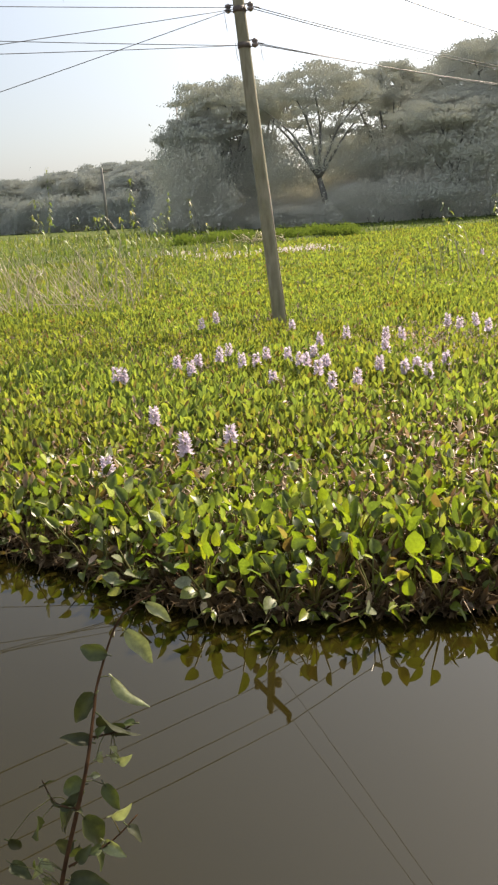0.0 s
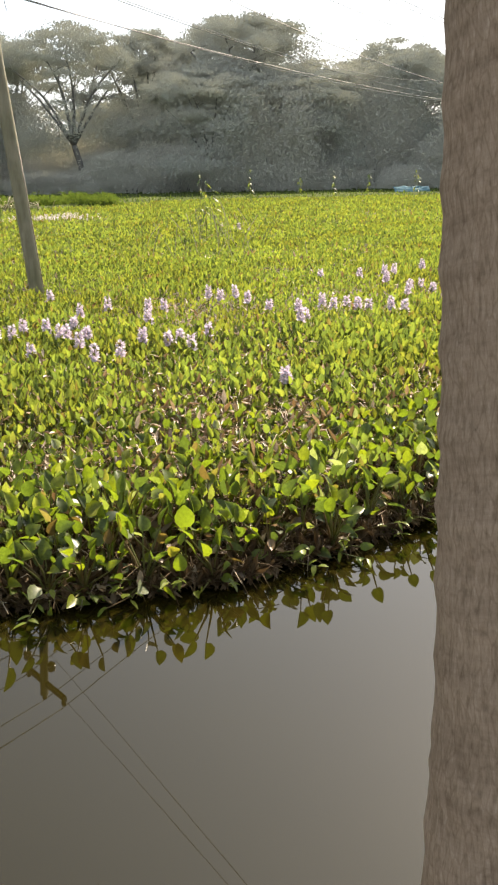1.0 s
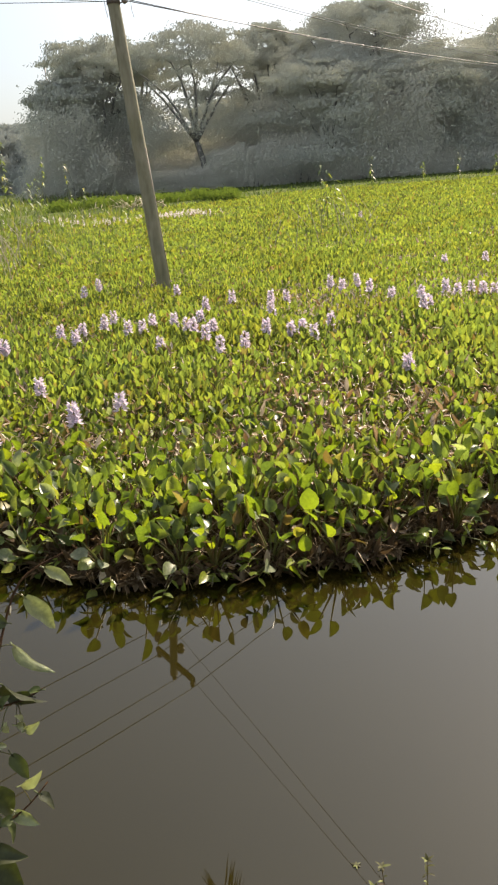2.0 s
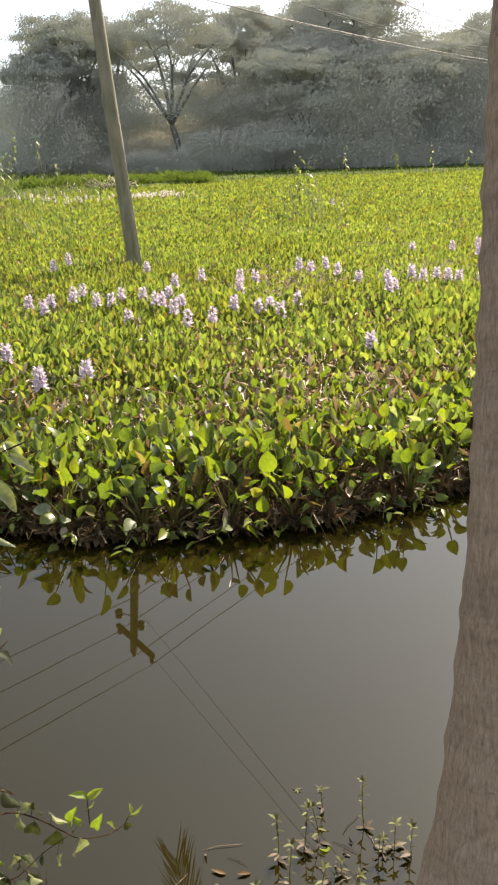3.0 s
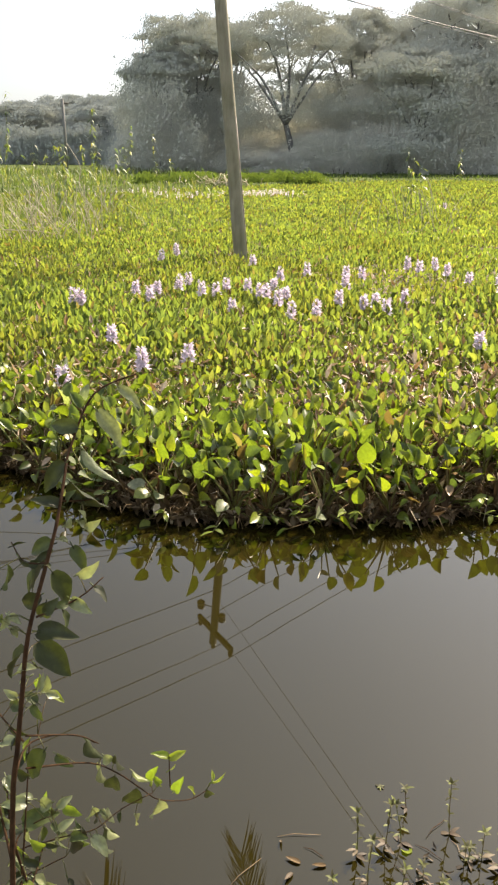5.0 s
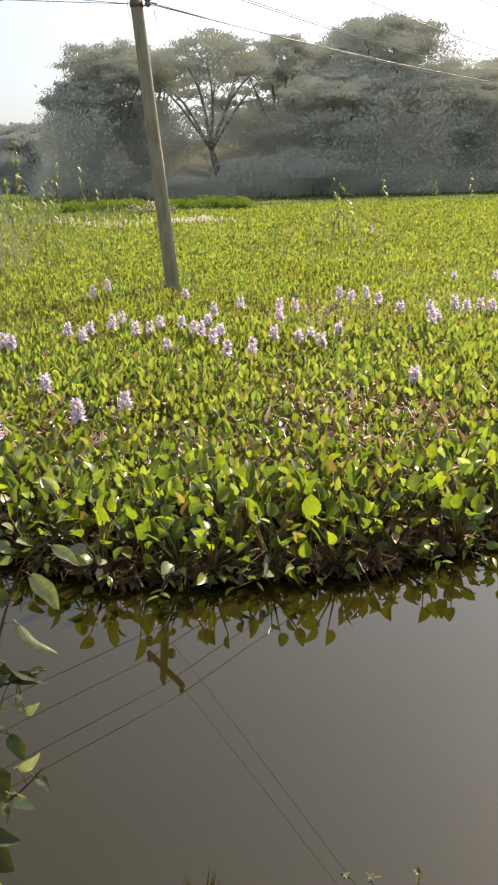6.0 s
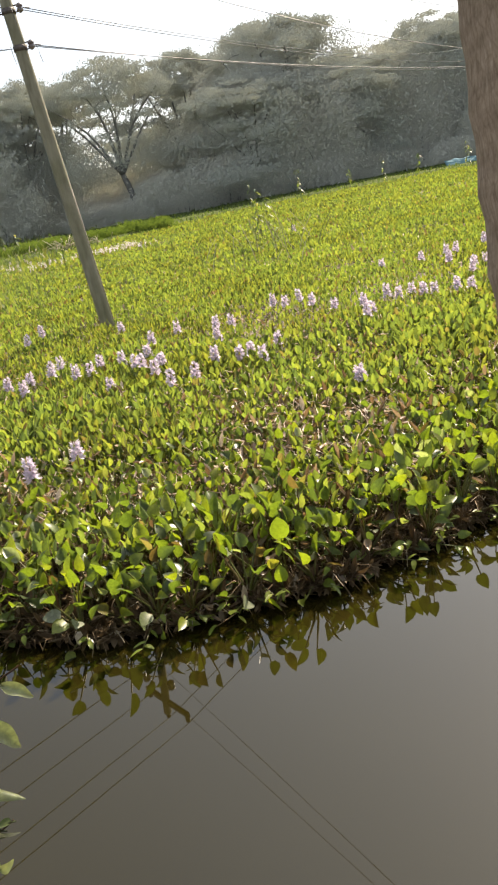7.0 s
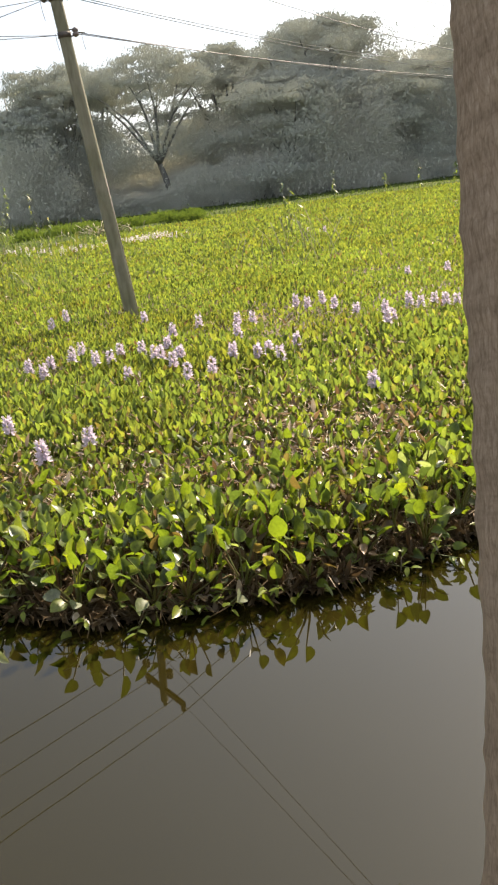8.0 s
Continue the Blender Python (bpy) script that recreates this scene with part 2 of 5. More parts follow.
def trunk_material():
    """Palm bark: grey-brown, ring scars and upright cracks."""
    m, n, l, bsdf = material("palm_bark")
    crack = noise_of(n, l, 120.0, 6.0, (1, 1, 0.24), tilt=19.8, rough=0.7)
    r = ramp(n, [(0.36, (0.21, 0.155, 0.105)), (0.46, (0.28, 0.21, 0.145)), (0.6, (0.33, 0.25, 0.177)), (0.72, (0.42, 0.335, 0.25))])
    l.new(crack.outputs[0], r.inputs[0])
    # plates of bark between upright splits
    c, turn, mp, plate = n.new("ShaderNodeTexCoord"), n.new("ShaderNodeMapping"), n.new("ShaderNodeMapping"), n.new("ShaderNodeTexVoronoi")
    turn.inputs["Rotation"].default_value = (radians(19.8), 0, 0)
    mp.inputs["Scale"].default_value = (1, 1, 0.26)
    plate.feature = "DISTANCE_TO_EDGE"
    plate.inputs["Scale"].default_value = 75.0
    l.new(c.outputs["Object"], turn.inputs["Vector"])
    l.new(turn.outputs[0], mp.inputs["Vector"])
    l.new(mp.outputs[0], plate.inputs["Vector"])
    split = ramp(n, [(0.0, (0.6, 0.56, 0.52)), (0.09, (1, 1, 1))])
    l.new(plate.outputs["Distance"], split.inputs[0])
    ring = noise_of(n, l, 10.0, 6.0, (0.6, 0.6, 3.4), tilt=19.8, rough=0.75)
    rr = ramp(n, [(0.38, (0.84, 0.82, 0.8)), (0.5, (0.97, 0.96, 0.95)), (0.64, (1.08, 1.07, 1.05))])
    l.new(ring.outputs[0], rr.inputs[0])
    l.new(blend(n, l, blend(n, l, r.outputs[0], rr.outputs[0], 1.0, "MULTIPLY"), split.outputs[0], 0.45, "MULTIPLY"), bsdf.inputs["Base Color"])
    bsdf.inputs["Roughness"].default_value, bsdf.inputs["Specular IOR Level"].default_value = 0.9, 0.12
    relief(n, l, bsdf, crack.outputs[0], 0.6, 0.004)
    return m


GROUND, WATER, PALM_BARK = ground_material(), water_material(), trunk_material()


# ---- mesh helpers ----
def mesh(name, verts, faces, mat, smooth=True):
    me = bpy.data.meshes.new(name)
    me.from_pydata([tuple(v) for v in verts], [], [tuple(f) for f in faces])
    if smooth:
        me.polygons.foreach_set("use_smooth", [True] * len(me.polygons))
    me.materials.append(mat)
    me.update()
    return me


def part(name, data, parent, label="", at=None):
    ob = new(name, data)
    ob.parent = parent
    if at is not None:
        ob.matrix_basis = at
    if label:
        ob["label"] = label
    return ob


def thing(name, at, label, category, group="", kind=""):
    ob = new(name)
    ob.empty_display_size = 0.05
    ob.matrix_basis = at
    return tagged(ob, label, category, group, kind)


def tube(points, radii, sides=8, caps=True):
    """Vertices and faces of a tube along points."""
    verts, faces = [], []
    pts = [Vector(p) for p in points]
    if not hasattr(radii, "__len__"):
        radii = [radii] * len(pts)
    side = None
    for i, p in enumerate(pts):
        d = (pts[min(i + 1, len(pts) - 1)] - pts[max(i - 1, 0)]).normalized()
        if side is None:
            side = d.orthogonal().normalized()
        side = (side - d * side.dot(d)).normalized()
        up = d.cross(side)
        for k in range(sides):
            a = 2 * math.pi * k / sides
            verts.append(p + (side * math.cos(a) + up * math.sin(a)) * radii[i])
    for i in range(len(pts) - 1):
        for k in range(sides):
            a, b = i * sides + k, i * sides + (k + 1) % sides
            faces.append((a, b, b + sides, a + sides))
    if caps:
        faces.append(tuple(range(sides))[::-1])
        faces.append(tuple(range((len(pts) - 1) * sides, len(pts) * sides)))
    return verts, faces


def join(*shapes):
    verts, faces = [], []
    for v, f in shapes:
        o = len(verts)
        verts += [tuple(p) for p in v]
        faces += [tuple(i + o for i in q) for q in f]
    return verts, faces


def turned(shape, m):
    return [m @ Vector(p) for p in shape[0]], shape[1]


def smooth_line(points, steps=6):
    """A soft line through the points."""
    p = [Vector(q) for q in points]
    out = []
    for i in range(len(p) - 1):
        a, b, c, d = p[max(i - 1, 0)], p[i], p[i + 1], p[min(i + 2, len(p) - 1)]
        for k in range(steps):
            t = k / steps
            out.append(0.5 * (2 * b + (c - a) * t + (2 * a - 5 * b + 4 * c - d) * t * t + (3 * b - a - 3 * c + d) * t ** 3))
    return out + [p[-1]]


def blade(length, width, rows=4, cols=2, cup=0.25, bend=0.2, shape="ovate"):
    """A leaf blade from the origin along +y, facing +z."""
    verts, faces = [], []
    for i in range(rows + 1):
        t = i / rows
        if shape == "round":
            w = math.sin(math.pi * min(1, 0.14 + 0.852 * t ** 0.9)) ** 0.72
        elif shape == "long":
            w = math.sin(math.pi * min(1, 0.06 + 0.93 * t ** 0.85)) ** 0.8
        else:
            w = math.sin(math.pi * min(1, 0.12 + 0.87 * t ** 0.75)) ** 0.8
        for k in range(cols + 1):
            u = 2 * k / cols - 1
            verts.append((u * w * width / 2, t * length, cup * width * 0.5 * u * u * w - bend * length * t * t))
    for i in range(rows):
        for k in range(cols):
            a = i * (cols + 1) + k
            faces.append((a, a + 1, a + cols + 2, a + cols + 1))
    return verts, faces


def scatter(shapes, places):
    """Numpy copies of small shapes: places are rows of (which, matrix 3x3, offset)."""
    arr = [(np.array([tuple(v) for v in s[0]], float), s[1]) for s in shapes]
    V, F, o = [], [], 0
    for which, r, p in places:
        v, f = arr[which]
        V.append(v @ r.T + p)
        F += [tuple(i + o for i in q) for q in f]
        o += len(v)
    return np.concatenate(V).tolist(), F


def turn3(rx, ry, rz, s=1.0):
    cx, sx, cy, sy, cz, sz = math.cos(rx), math.sin(rx), math.cos(ry), math.sin(ry), math.cos(rz), math.sin(rz)
    return s * (np.array([[cz, -sz, 0], [sz, cz, 0], [0, 0, 1]]) @ np.array([[cy, 0, sy], [0, 1, 0], [-sy, 0, cy]]) @ np.array([[1, 0, 0], [0, cx, -sx], [0, sx, cx]]))


def wave(x, y, s=1.0, o=0.0):
    return noise.noise(Vector((x * s + o, y * s - o, o)))


# ---- ground, water ----
def bank_line(x):
    """Where the near bank meets the water."""
    return 1.42 + 0.1 * math.exp(-((x - 0.6) / 0.4) ** 2) + 0.05 * wave(x, 0, 2.5, 3)


def near_edge(x):
    """Where the floating plants begin."""
    xs = (-9, -4, -2.5, -1.7, -1.3, -0.9, 0, 0.5, 0.93, 1.5, 1.7, 2.5, 4, 9)
    ys = (5.2, 5.0, 4.76, 4.43, 4.08, 3.93, 3.95, 4.01, 4.18, 4.49, 4.61, 5.15, 6.0, 9.0)
    return float(np.interp(x, xs, ys)) + 0.07 * wave(x, 1, 3.1, 8)


def far_edge(x):
    """Where the floating plants end at the meadow."""
    return float(np.interp(x, (-40, -14, -7, -3, 1.5, 6.5, 12, 30, 60), (26, 30, 37, 41, 46.5, 49, 49, 50, 52))) + 0.8 * wave(x, 3, 0.3, 5)


def height(x, y):
    if y < bank_line(x) + 0.5:
        d = bank_line(x) - y
        return max(-0.9, min(0.55 + 0.05 * wave(x, y, 1.7), 1.05 * d)) + 0.03 * wave(x, y, 6)
    back = far_edge(x) + 1.0
    if y > back - 4:
        return min(0.32, -0.9 + 0.3 * (y - back + 4)) + 0.06 * wave(x, y, 0.5) * (1 if y < 200 else 0)
    return -0.9


def build_ground():
    xs = sorted(set(np.round(np.concatenate([np.linspace(-3, 3, 61), np.linspace(-60, 60, 81), [-900, -500, -250, -120, 120, 250, 500, 900]]), 3).tolist()))
    ys = sorted(set(np.round(np.concatenate([[-60, -20, -8, -4, -2], np.linspace(-1, 2.6, 37), np.linspace(4, 20, 5), np.linspace(22, 90, 69), [120, 200, 400, 800, 1500]]), 3).tolist()))
    verts = [(x, y, height(x, y)) for y in ys for x in xs]
    w = len(xs)
    faces = [(j * w + i, j * w + i + 1, (j + 1) * w + i + 1, (j + 1) * w + i) for j in range(len(ys) - 1) for i in range(w - 1)]
    me = mesh("ground", verts, faces, GROUND)
    me.materials.append(EARTH)
    for p in me.polygons:
        p.material_index = 1 if p.center.y < 20 else 0
    tagged(new("ground", me), "earth bank and green meadow round the pond", "ground", kind="structure")


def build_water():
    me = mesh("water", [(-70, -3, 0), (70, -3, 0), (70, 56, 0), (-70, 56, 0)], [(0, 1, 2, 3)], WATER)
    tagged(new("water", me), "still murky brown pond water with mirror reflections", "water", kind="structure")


OPEN = ((-9.5, 36, 1.5, 3.0),)


def is_open(x, y):
    return any(((x - a) / c) ** 2 + ((y - b) / d) ** 2 < 1 for a, b, c, d in OPEN)


def build_mat():
    """The tangle of roots and rotting leaves on which the plants stand."""
    verts, faces, index = [], [], {}
    rows = []
    y = 3.6
    while y < 51:
        rows.append(y)
        y += 0.09 if y < 7 else (0.22 if y < 14 else 0.7)
    cols = np.linspace(-1, 1, 101)
    for j, y in enumerate(rows):
        half = 0.62 * y + 3.0
        for i, u in enumerate(cols):
            x = u * half
            index[j, i] = len(verts)
            verts.append((x, y, 0.012 + (0.05 * max(0, wave(x, y, 6)) + 0.02 * abs(wave(x, y, 17))) * min(1, max(0, (y - near_edge(x) - 0.2) * 3))))
    for j in range(len(rows) - 1):
        for i in range(100):
            x, y, _ = verts[index[j, i]]
            if y > near_edge(x) + 0.24 + 0.1 * wave(x, y, 5, 3) and y < far_edge(x) + 0.3 and not is_open(x, y):
                faces.append((index[j, i], index[j, i + 1], index[j + 1, i + 1], index[j + 1, i]))
    tagged(new("plant_mat", mesh("plant_mat", verts, faces, DEBRIS)), "brown floating tangle of roots and rotting leaves", "plant mat", kind="stuff")


# ---- water hyacinth ----
def hyacinth_leaf(length, width, tall, lean, cup, nod, twist=0.0, bend=0.12, rows=4):
    """A blade on its petiole; the foot at the origin, leaning to +y."""
    top = Vector((0, lean, tall))
    stem = tube([(0, 0, -0.02), (0, lean * 0.3, tall * 0.5), top], [0.007, 0.007, 0.0035], 4, False) if rows > 3 else tube([(0, 0, -0.02), top], [0.007, 0.004], 3, False)
    b = turned(blade(length, width, rows, 2, cup, bend, "round"), Matrix.Translation(top) @ Matrix.Rotation(nod, 4, "X") @ Matrix.Rotation(twist, 4, "Y"))
    return stem, b


def leaf_mesh(spec, mat):
    stem, b = hyacinth_leaf(*spec)
    me = mesh("leaf", *join(stem, b), mat)
    me.materials.append(PETIOLE)
    for p in me.polygons:
        p.material_index = 1 if p.index < len(stem[1]) else 0
    return me


LEAF_SPECS = []
for k in range(28):
    low = k % 3 == 0
    LEAF_SPECS.append((rnd.uniform(0.078, 0.118), rnd.uniform(0.052, 0.08), rnd.uniform(0.04, 0.14) if low else rnd.uniform(0.14, 0.31), rnd.uniform(0.07, 0.16) if low else rnd.uniform(0.02, 0.12), rnd.uniform(0.1, 1.1), radians(rnd.uniform(-10, 60) if low else rnd.uniform(25, 105)), radians(rnd.uniform(-60, 60)), rnd.uniform(-0.1, 0.4)))
LEAF_MESHES = [leaf_mesh(s, LEAF) for s in LEAF_SPECS]
DEAD_MESHES = []
for k in range(4):
    s = blade(rnd.uniform(0.06, 0.1), rnd.uniform(0.03, 0.05), 4, 2, 0.9, -0.4)
    DEAD_MESHES.append(mesh("withered_leaf", *turned(s, Matrix.Translation((0, 0.05, rnd.uniform(0.05, 0.16))) @ Matrix.Rotation(radians(rnd.uniform(-60, 20)), 4, "X")), DEAD))


def hyacinth(x, y, grown, skirt=0):
    p = thing("water_hyacinth", pose(x, y, 0.03, 0, 0, rnd.uniform(0, 360)), "green water hyacinth with glossy round leaves, floating", "water plant", "water hyacinths at the edge of the mat")
    n = rnd.randint(10, 12)
    for k in range(n):
        s = grown * rnd.uniform(0.8, 1.15)
        part("leaf", rnd.choice(LEAF_MESHES), p, at=Matrix.Rotation(2 * math.pi * (k + rnd.uniform(-0.3, 0.3)) / n, 4, "Z") @ Matrix.Rotation(rnd.uniform(-0.35, 0.15), 4, "X") @ Matrix.Diagonal((s, s, s, 1)))
    face = p.matrix_basis.to_euler().z
    for k in range(skirt):
        s = grown * rnd.uniform(0.75, 1.1)
        part("leaf", rnd.choice(LEAF_MESHES[::3]), p, at=Matrix.Rotation(math.pi - face + rnd.uniform(-1.2, 1.2), 4, "Z") @ Matrix.Rotation(rnd.uniform(-0.75, -0.2), 4, "X") @ Matrix.Diagonal((s, s, s, 1)))
    for k in range(rnd.randint(0, 2)):
        part("withered_leaf", rnd.choice(DEAD_MESHES), p, "brown withered leaf", Matrix.Rotation(rnd.uniform(0, 6.3), 4, "Z"))
    return p


def near_plants():
    spots, tries = [], 0
    while len(spots) < 300 and tries < 20000:
        tries += 1
        y = rnd.uniform(3.7, 6.35)
        x = rnd.uniform(-0.34 * y - 0.75, 0.4 * y + 0.6)
        d = y - near_edge(x)
        if d < 0.0 or (x - 0.21) ** 2 + (y - 4.1) ** 2 < 0.018 or any((x - a) ** 2 + (y - b) ** 2 < 0.0255 for a, b in spots):
            continue
        spots.append((x, y))
        hyacinth(x, y, float(np.interp(d, (0, 0.4, 0.8, 2.0), (0.95, 1.05, 0.94, 0.74))) + 0.1 * wave(x, y, 1.3), 2 if d < 0.22 else (1 if d < 0.4 else 0))
    return spots


def field_leaves():
    """All the leaves past the nearest plants."""
    near, mid, far = [], [], []
    upright = [(s[0], s[1] * 0.85, s[2] + (0.12 if k % 3 == 0 else 0), s[3], s[4] + 0.2, radians(rnd.uniform(50, 110)), s[6], s[7]) for k, s in enumerate(LEAF_SPECS)]
    small = [join(*hyacinth_leaf(*s, rows=3)) for s in upright]
    flat = []
    for s in upright[:12]:
        b = blade(s[0], s[1], 2, 2, s[4], 0.1, "round")
        flat.append(turned(b, Matrix.Translation((0, s[3], s[2] * 0.8 + 0.06)) @ Matrix.Rotation(s[5], 4, "X") @ Matrix.Rotation(s[6], 4, "Y")))
    tiny = []
    for k in range(6):
        b = ([(-0.03, 0, 0), (0.03, 0, 0), (0.05, 0.03, 0.07), (0, 0.03, 0.15), (-0.05, 0.03, 0.07)], [(0, 1, 2, 4), (4, 2, 3)])
        tiny.append(turned(b, Matrix.Translation((0, 0, 0.06 + 0.025 * k)) @ Matrix.Rotation(radians(rnd.uniform(-60, 10)), 4, "X")))

    def fill(y0, y1, density, kinds, out, sized):
        y = y0
        while y < y1:
            dy = min(0.5, y1 - y)
            half = 0.5 * y + 1.2
            for _ in range(int(density * 2 * half * dy)):
                x, yy = rnd.uniform(-half, half), y + rnd.random() * dy
                if yy < near_edge(x) + 0.02 or yy > far_edge(x) + 0.9 or is_open(x, yy):
                    continue
                inner = yy < 6.35 and -0.34 * yy - 0.75 < x < 0.4 * yy + 0.6
                if inner and (rnd.random() < 0.45 or yy < near_edge(x) + 0.35):
                    continue
                thin = wave(x, yy, 0.45, 4) + 0.5 * wave(x, yy, 1.4, 9)
                if thin > 0.28 and rnd.random() < 0.55:
                    continue
                s = sized * (1 + 0.25 * wave(x, yy, 0.6, 2)) * rnd.uniform(0.75, 1.15)
                out.append((rnd.randrange(len(kinds)), turn3(rnd.uniform(-0.2, 0.25), rnd.uniform(-0.2, 0.2), rnd.uniform(0, 6.283), s), np.array((x, yy, 0.03 + 0.08 * rnd.random()))))
            y += dy

    fill(4.0, 6.4, 330, small, near, 0.74)
    fill(6.4, 10.0, 480, small, near, 0.78)
    fill(10.0, 17.0, 460, flat, mid, 0.72)
    fill(17.0, 28.0, 330, tiny, far, 0.6)
    fill(28.0, 52.0, 130, tiny, far, 0.72)
    for shapes, rows, lab in ((small, near, "dense glossy green water hyacinth leaves on the pond"), (flat, mid, "bright green water hyacinth carpet with brown patches"), (tiny, far, "yellow-green carpet of floating plants reaching the meadow")):
        tagged(new("hyacinth_carpet", mesh("hyacinth_carpet", *scatter(shapes, rows), LEAF_FIELD)), lab, "water plants", kind="stuff")


FLOWERS = [
    (-2.77, 8.44), (-2.69, 8.49), (-2.25, 9.22), (-2.07, 9.46), (-2.00, 8.84), (-1.80, 9.42),
    (-1.77, 9.90), (-1.48, 9.15), (-1.32, 9.33), (-1.25, 9.68), (-1.01, 8.35), (-0.98, 9.55),
    (-0.81, 9.13), (-0.70, 9.04), (-0.68, 10.45), (-0.68, 9.75), (-0.57, 8.46), (-0.50, 9.11),
    (-0.39, 7.96), (-1.14, 12.00), (-0.31, 10.90), (-0.14, 8.03), (0.06, 8.66), (0.21, 10.87),
    (0.38, 10.78), (0.19, 9.69), (0.37, 8.66), (0.47, 8.62), (0.56, 8.39), (0.81, 9.00),
    (-1.90, 6.72), (-1.14, 6.16), (-1.40, 5.76), (-1.91, 5.40), (-2.58, 12.22), (-2.39, 12.64),
    (1.28, 6.83), (3.15, 13.69), (3.77, 13.54), (4.19, 13.52), (3.91, 12.56), (4.33, 13.49),
    (3.83, 11.29), (4.07, 11.82), (4.35, 12.20), (5.06, 14.14), (4.27, 11.48), (3.40, 10.13),
    (3.27, 10.16), (2.87, 10.34), (3.03, 10.45), (2.80, 10.64), (2.56, 10.45), (2.43, 10.43),
    (2.08, 9.86), (1.93, 9.42), (2.06, 10.29), (1.74, 10.67), (1.55, 11.10), (1.44, 11.54),
    (1.17, 11.24), (1.05, 11.52), (3.16, 24.55),
]


def floret_mesh(k):
    shapes = []
    for a in range(6):
        b = blade(0.036, 0.021, 2, 2, 0.3, 0.25)
        shapes.append(turned(b, Matrix.Rotation(a * math.pi / 3 + k, 4, "Y") @ Matrix.Rotation(radians(55), 4, "X")))
    return mesh("floret", *join(*shapes), PETAL)


def flowers():
    florets = [floret_mesh(0.3 * k) for k in range(3)]
    stems = [mesh("flower_stem", *tube([(0, 0, 0), (0.004, 0.003, 0.2), (0, 0, 0.46)], [0.006, 0.006, 0.003], 5), PETIOLE)]
    for x, y in FLOWERS:
        tall = rnd.uniform(0.9, 1.12)
        f = thing("flower_spike", pose(x, y, 0.03, rnd.uniform(-3.5, 3.5), rnd.uniform(-3.5, 3.5), rnd.uniform(0, 360)), "pale lilac water hyacinth flower spike above the leaves", "flower", "lilac flower spikes")
        part("flower_stem", stems[0], f, at=Matrix.Diagonal((1, 1, tall, 1)))
        n = rnd.randint(9, 14)
        for k in range(n):
            z = (0.31 + 0.15 * k / n) * tall
            a = k * 2.4
            s = rnd.uniform(1.1, 1.5) * (1.15 - 0.45 * k / n)
            part("floret", rnd.choice(florets), f, at=Matrix.Translation((0.017 * math.cos(a), 0.017 * math.sin(a), z)) @ Matrix.Rotation(a - math.pi / 2, 4, "Z") @ Matrix.Rotation(radians(20), 4, "X") @ Matrix.Diagonal((s, s, s, 1)))


def far_flowers():
    """Pale flower drifts far out, too small to tell apart."""
    shape = join(*[turned(blade(0.05, 0.035, 2, 2, 0.3, 0.2), Matrix.Translation((0, 0, 0.3 + 0.03 * (k % 4))) @ Matrix.Rotation(k * 0.9, 4, "Z") @ Matrix.Rotation(0.5, 4, "X")) for k in range(9)])
    rows = []
    for cx, cy, rx, ry, n in ((-2.5, 31.6, 1.0, 1.0, 95), (-5.2, 30.2, 1.5, 1.2, 45), (-7.4, 32.6, 1.6, 1.5, 30), (3.2, 24.6, 1.0, 0.6, 3), (-12, 27, 2.5, 2, 14)):
        for _ in range(n):
            rows.append((0, turn3(0, 0, rnd.uniform(0, 6.28), rnd.uniform(0.8, 1.2)), np.array((rnd.gauss(cx, rx * 0.6), rnd.gauss(cy, ry * 0.6), 0.02))))
    tagged(new("flower_drift", mesh("flower_drift", *scatter([shape], rows), PETAL)), "distant drift of pale lilac flowers among green leaves", "flowers", kind="stuff")


